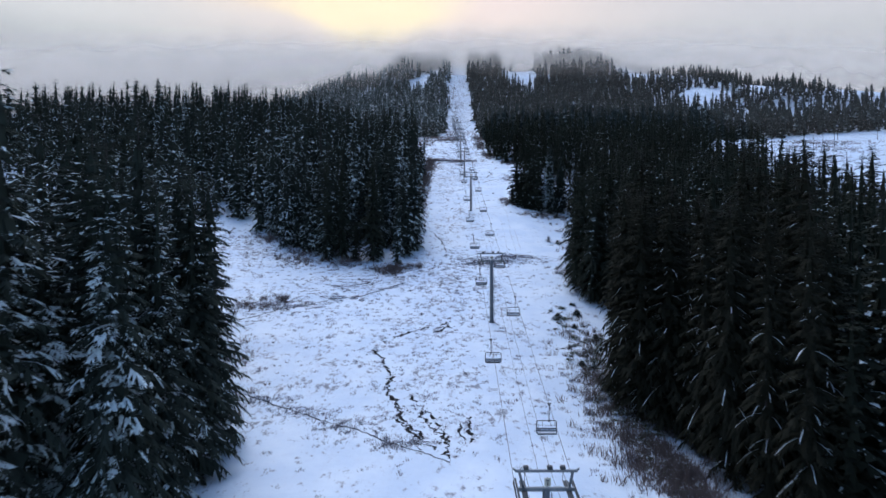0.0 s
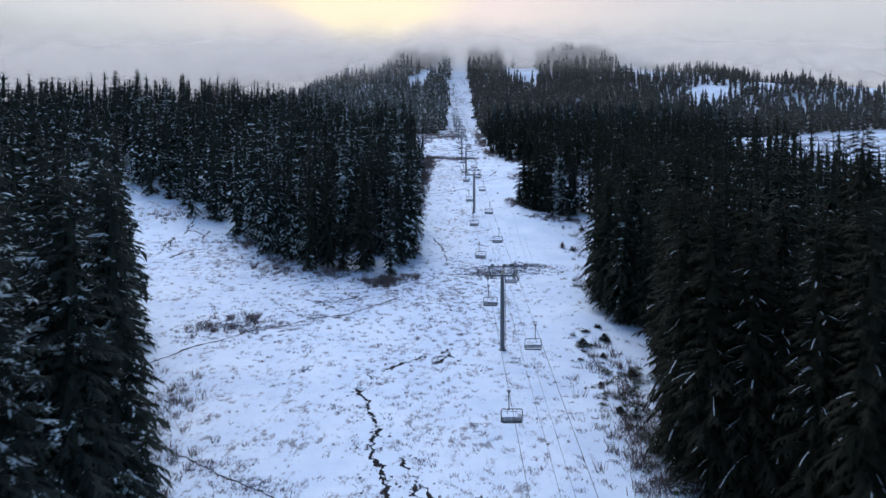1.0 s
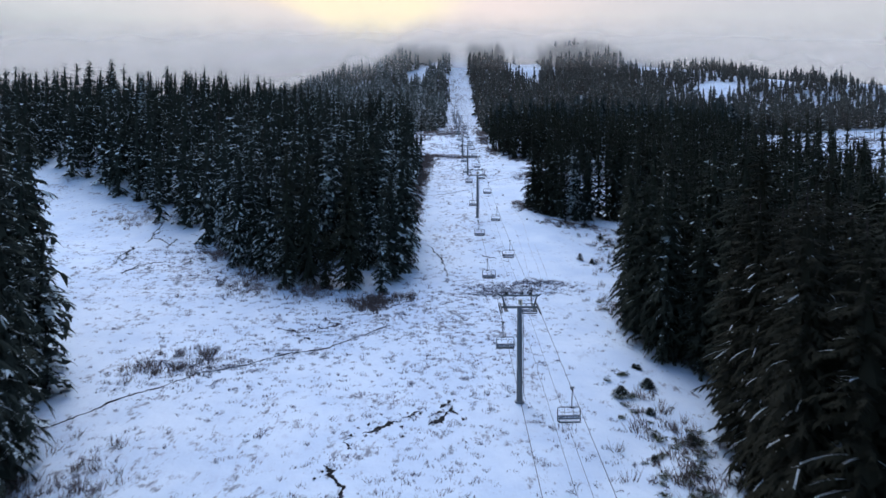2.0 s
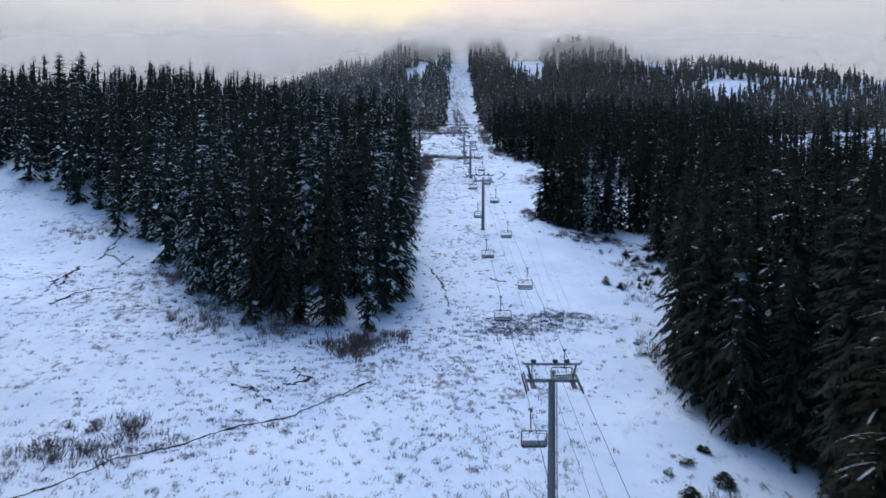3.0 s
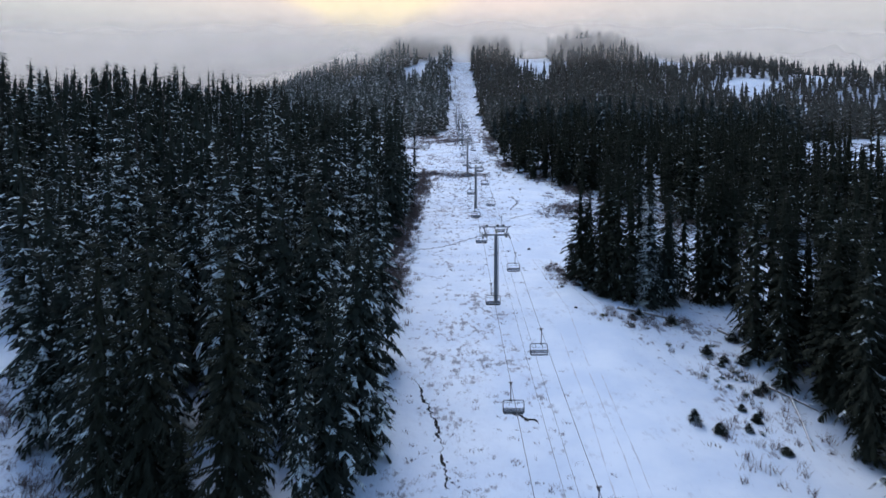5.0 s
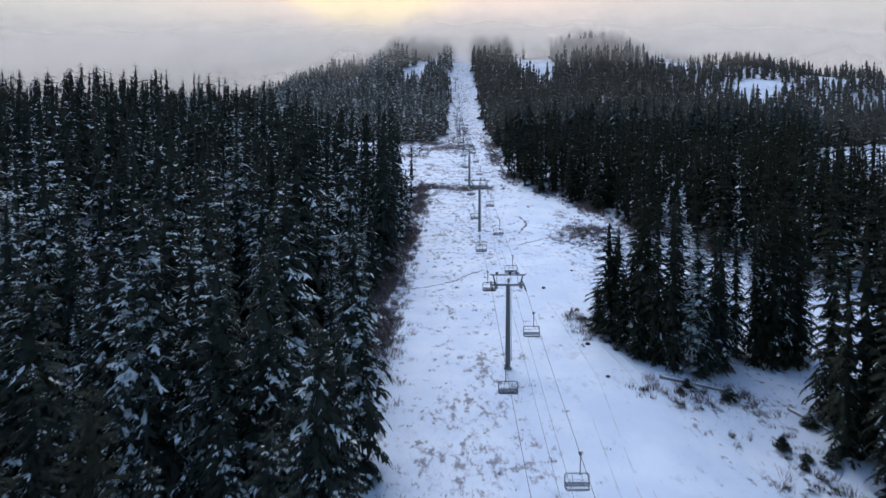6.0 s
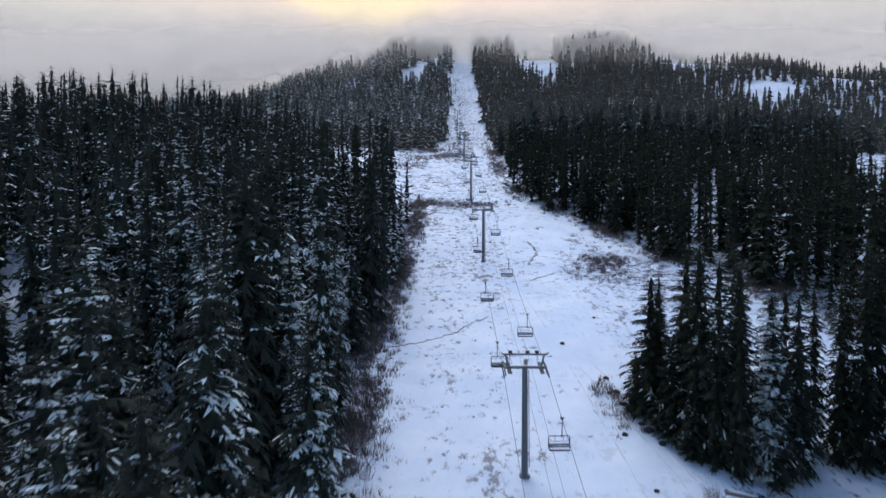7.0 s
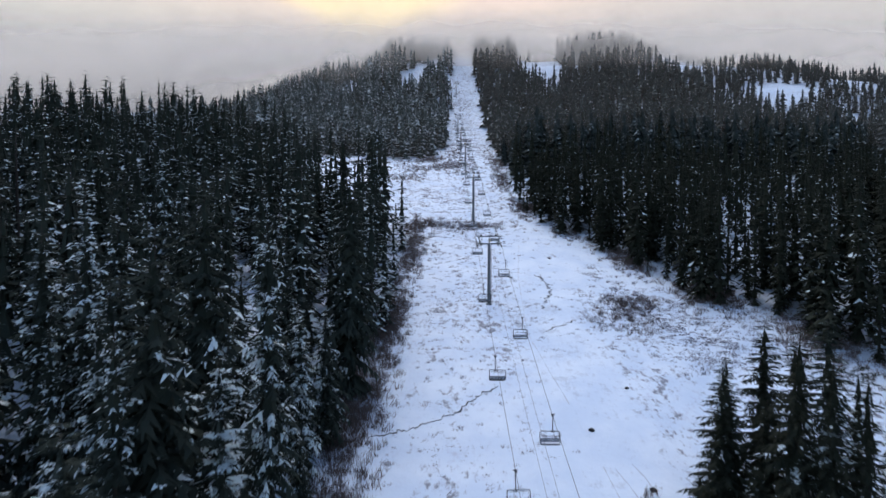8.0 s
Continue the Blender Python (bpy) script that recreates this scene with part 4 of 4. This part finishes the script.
# Patches of growth on the plan: centre, spread, how many
GRASS_PATCHES = [(-20, 160, 26, 16, 420), (2, 150, 12, 18, 480), (2, 185, 10, 14, 340), (17, 190, 7.5, 2.6, 420), (12, 186.5, 4, 1, 90), (23, 193.5, 4, 1, 110), (-60, 190, 26, 20, 460), (-30, 125, 20, 14, 260), (3, 110, 12, 20, 260),
                 (-10, 95, 14, 10, 100), (5, 235, 9, 22, 60), (3, 285, 9, 24, 90), (6, 330, 9, 22, 130), (6, 380, 12, 26, 300), (8, 430, 16, 20, 420), (12, 350, 10, 18, 120),
                 (50, 336, 9, 9, 600), (60, 322, 6, 6, 260), (-70, 205, 18, 14, 380), (-20, 170, 12, 7, 200), (15, 480, 12, 30, 380), (20, 560, 14, 40, 300), (-40, 575, 24, 24, 200), (22, 700, 11, 80, 900), (25, 880, 8, 80, 1000), (28, 100, 5, 18, 350), (-45, 148, 8, 5, 220), (-31, 100, 3, 1.2, 60), (-23, 95.5, 3, 1.2, 60), (-15, 90.5, 3, 1.2, 70), (-7, 84.5, 3, 1.2, 70), (-36, 150, 4, 1.5, 60), (-26, 155, 4, 1.5, 60)]
BRUSH_PATCHES = [(29.5, 74, 1.6, 6, 130), (29.5, 63, 1.6, 5, 90), (-47, 149, 3.4, 2.0, 46), (-42, 154, 3, 2.2, 28), (-16, 179, 3.0, 2.2, 110), (-11, 184, 3, 2, 50), (-30, 187, 3, 2.5, 60), (-47, 200, 4, 3, 50), (31, 128, 2.5, 7, 70),
                 (27, 106, 3, 8, 130), (27, 86, 3, 8, 170), (29, 73, 3, 6, 140), (52, 225, 4, 8, 60), (44, 208, 3, 4, 20), (-14, 298, 2.6, 9, 480), (-11, 332, 2.2, 13, 420), (-9, 395, 2.4, 24, 420),
                 (-12, 265, 2.4, 9, 380), (47, 417, 3, 9, 110), (58, 382, 3, 9, 300), (70, 352, 4, 7, 360), (82, 325, 5, 7, 300), (92, 305, 6, 5, 240), (34, 455, 2.5, 14, 110), (47, 344, 3.5, 3, 110), (44, 335, 4, 4, 60), (42, 247, 5, 2, 60),
                 (29, 271, 1.6, 4, 40), (-5, 427, 6, 4, 150), (15, 427, 6, 3, 110), (31, 500, 2.5, 8, 90), (-45, 190, 5, 4, 80), (-62, 216, 6, 4, 90), (-100, 250, 8, 5, 100), (-46, 116, 4, 5, 90),
                 (-38, 96, 3, 5, 60), (38, 176, 2.5, 6, 60), (-14, 548, 10, 8, 160), (33, 560, 3, 20, 90), (-20, 520, 6, 6, 120), (8, 640, 4, 40, 120), (36, 620, 3, 50, 120), (20, 860, 9, 70, 160), (14, 560, 8, 25, 90), (-35, 585, 18, 6, 120), (-8, 600, 5, 12, 200), (5, 560, 6, 14, 160), (38, 455, 3, 5, 150), (33, 520, 2.5, 8, 120), (38, 580, 2.5, 14, 160), (250, 430, 26, 14, 260), (310, 490, 30, 16, 300), (350, 560, 30, 18, 260), (215, 400, 16, 12, 140), (400, 600, 30, 14, 200)]


CLUMP_PATCHES = [(18, 640, 7, 24, 60), (18, 720, 8, 40, 190), (22, 800, 8, 40, 220), (25, 880, 8, 45, 240), (27, 960, 8, 40, 200), (10, 560, 8, 20, 50), (-5, 470, 8, 22, 50), (10, 470, 10, 18, 40), (2, 425, 7, 6, 50),
                 (250, 430, 30, 20, 60), (320, 520, 34, 26, 80), (-20, 560, 18, 14, 40), (52, 345, 8, 8, 40), (66, 330, 8, 8, 30), (58, 318, 7, 7, 24), (46, 362, 4, 8, 24)]


def tufts(patches, blades, tall, spread, seed, lean):
    """Clumps of thin upright blades or twigs."""
    r = np.random.default_rng(seed)
    V, F = [], []
    xs, ys = [], []
    for cx, cy, sx, sy, n in patches:
        xs.append(r.normal(cx, sx, n))
        ys.append(r.normal(cy, sy, n))
    xs, ys = np.concatenate(xs), np.concatenate(ys)
    zs = ground(xs, ys)
    for x, y, z in zip(xs, ys, zs):
        size = tall * r.uniform(0.5, 1.5)
        for _ in range(blades):
            a, b = r.uniform(0, math.tau), r.uniform(0, math.tau)
            ox, oy = spread * r.normal(0, 0.5), spread * r.normal(0, 0.5)
            w, l = 0.045 * r.uniform(0.6, 1.6), lean * size * r.uniform(0.1, 1.0)
            i = len(V)
            V += [(x + ox - w * math.cos(b), y + oy - w * math.sin(b), z - 0.05), (x + ox + w * math.cos(b), y + oy + w * math.sin(b), z - 0.05),
                  (x + ox + l * math.cos(a), y + oy + l * math.sin(a), z + size * r.uniform(0.6, 1.1))]
            F.append((i, i + 1, i + 2))
    return np.array(V), np.array(F)


def shrub_mesh(seed):
    """A low shrub: short twigs that fan out from the root, each with a spray of small leaves, snow on a few."""
    r = np.random.default_rng(300 + seed)
    V, F, M = [], [], []
    for _ in range(46):
        a, up, reach = r.uniform(0, math.tau), r.uniform(0.1, 1.0), r.uniform(0.35, 1.0)
        tip = np.array((math.cos(a) * reach * (1.1 - 0.6 * up), math.sin(a) * reach * (1.1 - 0.6 * up), 0.15 + up * 0.75 * reach))
        for _ in range(4):
            p = tip * r.uniform(0.6, 1.05) + r.normal(0, 0.1, 3)
            d, e = r.normal(0, 0.13, 3), r.normal(0, 0.13, 3)
            F.append((len(V), len(V) + 1, len(V) + 2))
            V += [p, p + d, p + e]
            M.append(1 if r.uniform() < 0.3 and up > 0.3 else 0)
        F.append((len(V), len(V) + 1, len(V) + 2))
        V += [np.array((0.02, 0, 0)), np.array((-0.02, 0.01, 0)), tip]
        M.append(2)
    return mesh_np("shrub", V, F, [SHRUB, SNOW, BRUSH], M)


def build_growth():
    v, f = tufts(GRASS_PATCHES, 14, 0.36, 0.7, 5, 1.2)
    tagged(new("dry_grass", mesh_np("dry_grass", v, f, [DRY_GRASS])), "brown dry grass tufts poking through the snow", "grass", kind="stuff")
    v, f = tufts(BRUSH_PATCHES, 18, 1.3, 0.9, 6, 0.8)
    tagged(new("bare_brush", mesh_np("bare_brush", v, f, [BRUSH])), "leafless brown brush along the wood's edge", "brush", kind="stuff")
    v, f = tufts(CLUMP_PATCHES, 26, 0.8, 1.7, 8, 1.6)
    tagged(new("dark_brush", mesh_np("dark_brush", v, f, [DRY_GRASS])), "low dark clumps of brush on the snowy run", "brush", kind="stuff")
    r = np.random.default_rng(12)
    for cx, cy, sx, sy, n in ((30, 128, 3, 7, 4), (29, 108, 3, 8, 3), (52, 228, 4, 8, 12), (44, 210, 4, 4, 3), (33, 150, 2, 3, 3), (-40, 98, 2, 6, 4), (46, 246, 5, 2, 3)):
        for _ in range(n):
            x, y, h = r.normal(cx, sx), r.normal(cy, sy), r.uniform(1.0, 2.4)
            t = plant_tree(x, y, h, 0, r.integers(60), r.uniform(0, math.tau), h / 30 * 5.2, "small green young fir in the snow", "young firs beside the run")
            t.name = "young_fir"
    models = [shrub_mesh(k) for k in range(5)]
    for cx, cy, sx, sy, n in ((31, 126, 2.6, 6, 34), (29.5, 108, 2.2, 6, 50), (28.5, 95, 2, 5, 36), (28.5, 80, 1.8, 6, 40), (29, 66, 1.8, 6, 30), (38, 176, 2, 4, 8), (50, 226, 4, 8, 18), (27, 140, 2, 4, 8), (46, 246, 5, 2, 8), (-40, 99, 2, 4, 6)):
        for _ in range(n):
            x, y, s = r.normal(cx, sx), r.normal(cy, sy), r.uniform(0.5, 1.25)
            ob = new("shrub", models[r.integers(5)])
            ob.location, ob.rotation_euler, ob.scale = (x, y, ground_at(x, y) - 0.08), (0, 0, r.uniform(0, math.tau)), (s, s, s * r.uniform(0.7, 1.1))
            tagged(ob, "low olive-green shrub half buried in snow", "shrub", "shrubs beside the run")


def log_mesh(length, r0, r1, rng):
    bm = bmesh.new()
    pts = [(length * u, 0.12 * length * 0.1 * math.sin(3 * u + 1), 0.03 * math.sin(5 * u)) for u in np.linspace(0, 1, 9)]
    tube(pts, r0, 9, bm, end_radius=r1)
    for u in (0.35, 0.55, 0.8):
        a = rng.uniform(0.3, 2.8)
        p = Vector((length * u, 0, 0))
        tube([p, p + Vector((0.4, math.cos(a), abs(math.sin(a)))) * 0.8], 0.06, 5, bm, end_radius=0.02)
    return bm


def build_deadwood():
    local = np.random.default_rng(9)
    for (x0, y0), (x1, y1), r in (((37.6, 250.9), (48.4, 249.0), 0.34), ((57.7, 223), (53.2, 209), 0.2), ((56, 245), (60, 238), 0.3), ((55.5, 226), (60, 219), 0.18), ((-12, 318), (-8, 313), 0.16)):
        z0, z1 = ground_at(x0, y0) + r * 0.6, ground_at(x1, y1) + r * 0.6
        length = math.dist((x0, y0, z0), (x1, y1, z1))
        ob = thing("fallen_log", (x0, y0, z0), label="weathered fallen tree trunk with snow on it", category="log", group="fallen logs")
        ob.rotation_euler = (0, -math.asin((z1 - z0) / length), math.atan2(y1 - y0, x1 - x0))
        part("wood", log_mesh(length, r, r * 0.45, local), DEADWOOD, ob, smooth=True)
        bm = tube([(length * u, 0.12 * length * 0.1 * math.sin(3 * u + 1), r * 0.62) for u in np.linspace(0.03, 0.92, 7)], r * 0.72, 7, end_radius=r * 0.35)
        part("snow_cover", bm, SNOW, ob, smooth=True)
    for x, y, s in ((29.9, 279.2, 0.5), (30.4, 274.7, 0.6), (30.5, 271.2, 0.7), (31.0, 269.2, 0.7), (31.2, 267.7, 0.5), (28.2, 262.6, 0.5), (28.8, 251.1, 0.4), (34.5, 305.8, 0.4), (25, 293.2, 0.5),
                    (32, 263.5, 0.8), (33, 260.5, 0.6), (31.6, 265.2, 0.5)):
        bm = bmesh.new()
        bmesh.ops.create_icosphere(bm, subdivisions=2, radius=s)
        for v in bm.verts:
            v.co *= 1 + 0.35 * noise.noise(v.co * 2.3 / s + Vector((x, y, 0)))
            v.co.z *= 0.65
        rock = new("boulder", bpy.data.meshes.new("boulder"))
        bm.to_mesh(rock.data)
        bm.free()
        rock.data.materials.append(ROCK)
        rock.location = (x, y, ground_at(x, y) + 0.1 * s)
        tagged(rock, "small dark rock in the snow", "rock", "rocks beside the run")
    for x, y, h in ((-35.2, 186.7, 2.6), (-88, 262, 5.0)):
        post = thing("dead_sapling", (x, y, ground_at(x, y) - 0.2), label="thin bare dead stem standing in the snow", category="dead tree")
        part("stem", tube([(0, 0, 0), (0.05, 0, h * 0.5), (0.0, 0.05, h)], 0.12, 6, end_radius=0.04), BARK, post)


def build_tracks():
    """Two grooves that skis left on the packed run, laid as strips coloured like shaded snow."""
    local = np.random.default_rng(21)
    for pts in ([(26.2, 284), (26.9, 280.7), (29.8, 265.1), (32.7, 253.6), (33.4, 245)], [(28.8, 285), (29.7, 282), (31.9, 265.1), (34.9, 252.6)], [(23, 300), (20, 330), (22, 362), (27, 400)], [(23.5, 186), (25, 205), (25.5, 228)], [(25.4, 184), (26.6, 204), (27.4, 226)], [(21.5, 196), (22.8, 215), (23.4, 240)], [(26, 228), (27, 250), (24.5, 285)]):
        v, f = ribbon(pts, 0.32, 0.02, local, 0.2)
        v[:, 2] -= 0.05
        tagged(new("ski_track", mesh_np("ski_track", v, f, [SHADED_TRACK])), "faint ski track on the packed run, a strip coloured as shaded snow", "track", group="tracks on the run", kind="structure")


def build_snag(x, y, h, boughs, seed):
    """A dead tree: a bare tapered stem with a few broken boughs."""
    r = np.random.default_rng(seed)
    t = thing("dead_tree", (x, y, ground_at(x, y) - 0.3), label="bare grey dead tree with few broken boughs", category="dead tree", group="dead trees")
    part("trunk", tube([(0, 0, 0), (0.01 * h, 0, h * 0.4), (-0.005 * h, 0.01 * h, h * 0.75), (0, 0, h)], 0.012 * h + 0.08, 7, end_radius=0.05), BARK, t, smooth=True)
    for _ in range(boughs):
        z, a, l = r.uniform(0.35, 0.95) * h, r.uniform(0, math.tau), h * r.uniform(0.04, 0.10)
        o = Vector((math.cos(a), math.sin(a), 0))
        part("bough", tube([Vector((0, 0, z)), Vector((0, 0, z + 0.1 * l)) + o * l * 0.6, Vector((0, 0, z - 0.1 * l)) + o * l], 0.07, 5, end_radius=0.03), BARK, t)


def build_snags():
    for k, (x, y, h, boughs) in enumerate(((200, 440, 17, 8), (235, 470, 15, 6), (300, 478, 14, 6), (345, 520, 16, 8), (420, 628, 15, 7), (455, 618, 13, 6), (380, 590, 12, 5), (262, 420, 16, 7), (310, 400, 18, 8), (270, 350, 17, 9),
                                           (-108, 335, 44, 9), (-101, 341, 41, 7), (-160, 372, 42, 8), (-62, 300, 41, 9), (-128, 352, 43, 6), (-88, 318, 40, 10))):
        build_snag(x, y, h, boughs, 40 + k)
    pole = thing("far_lift_tower", (580, 905, ground_at(580, 905) - 0.5), label="small far lift tower on the snowy shoulder", category="lift tower")
    part("pole", tube([(0, 0, 0), (0, 0, 25)], 0.55, 8, end_radius=0.4), DARK_STEEL, pole)
    part("crossarm", box((6, 0.5, 0.6), (0, 0, 24.2), 0.05), DARK_STEEL, pole)


build_brooks()
build_tracks()
build_growth()
build_deadwood()
build_snags()
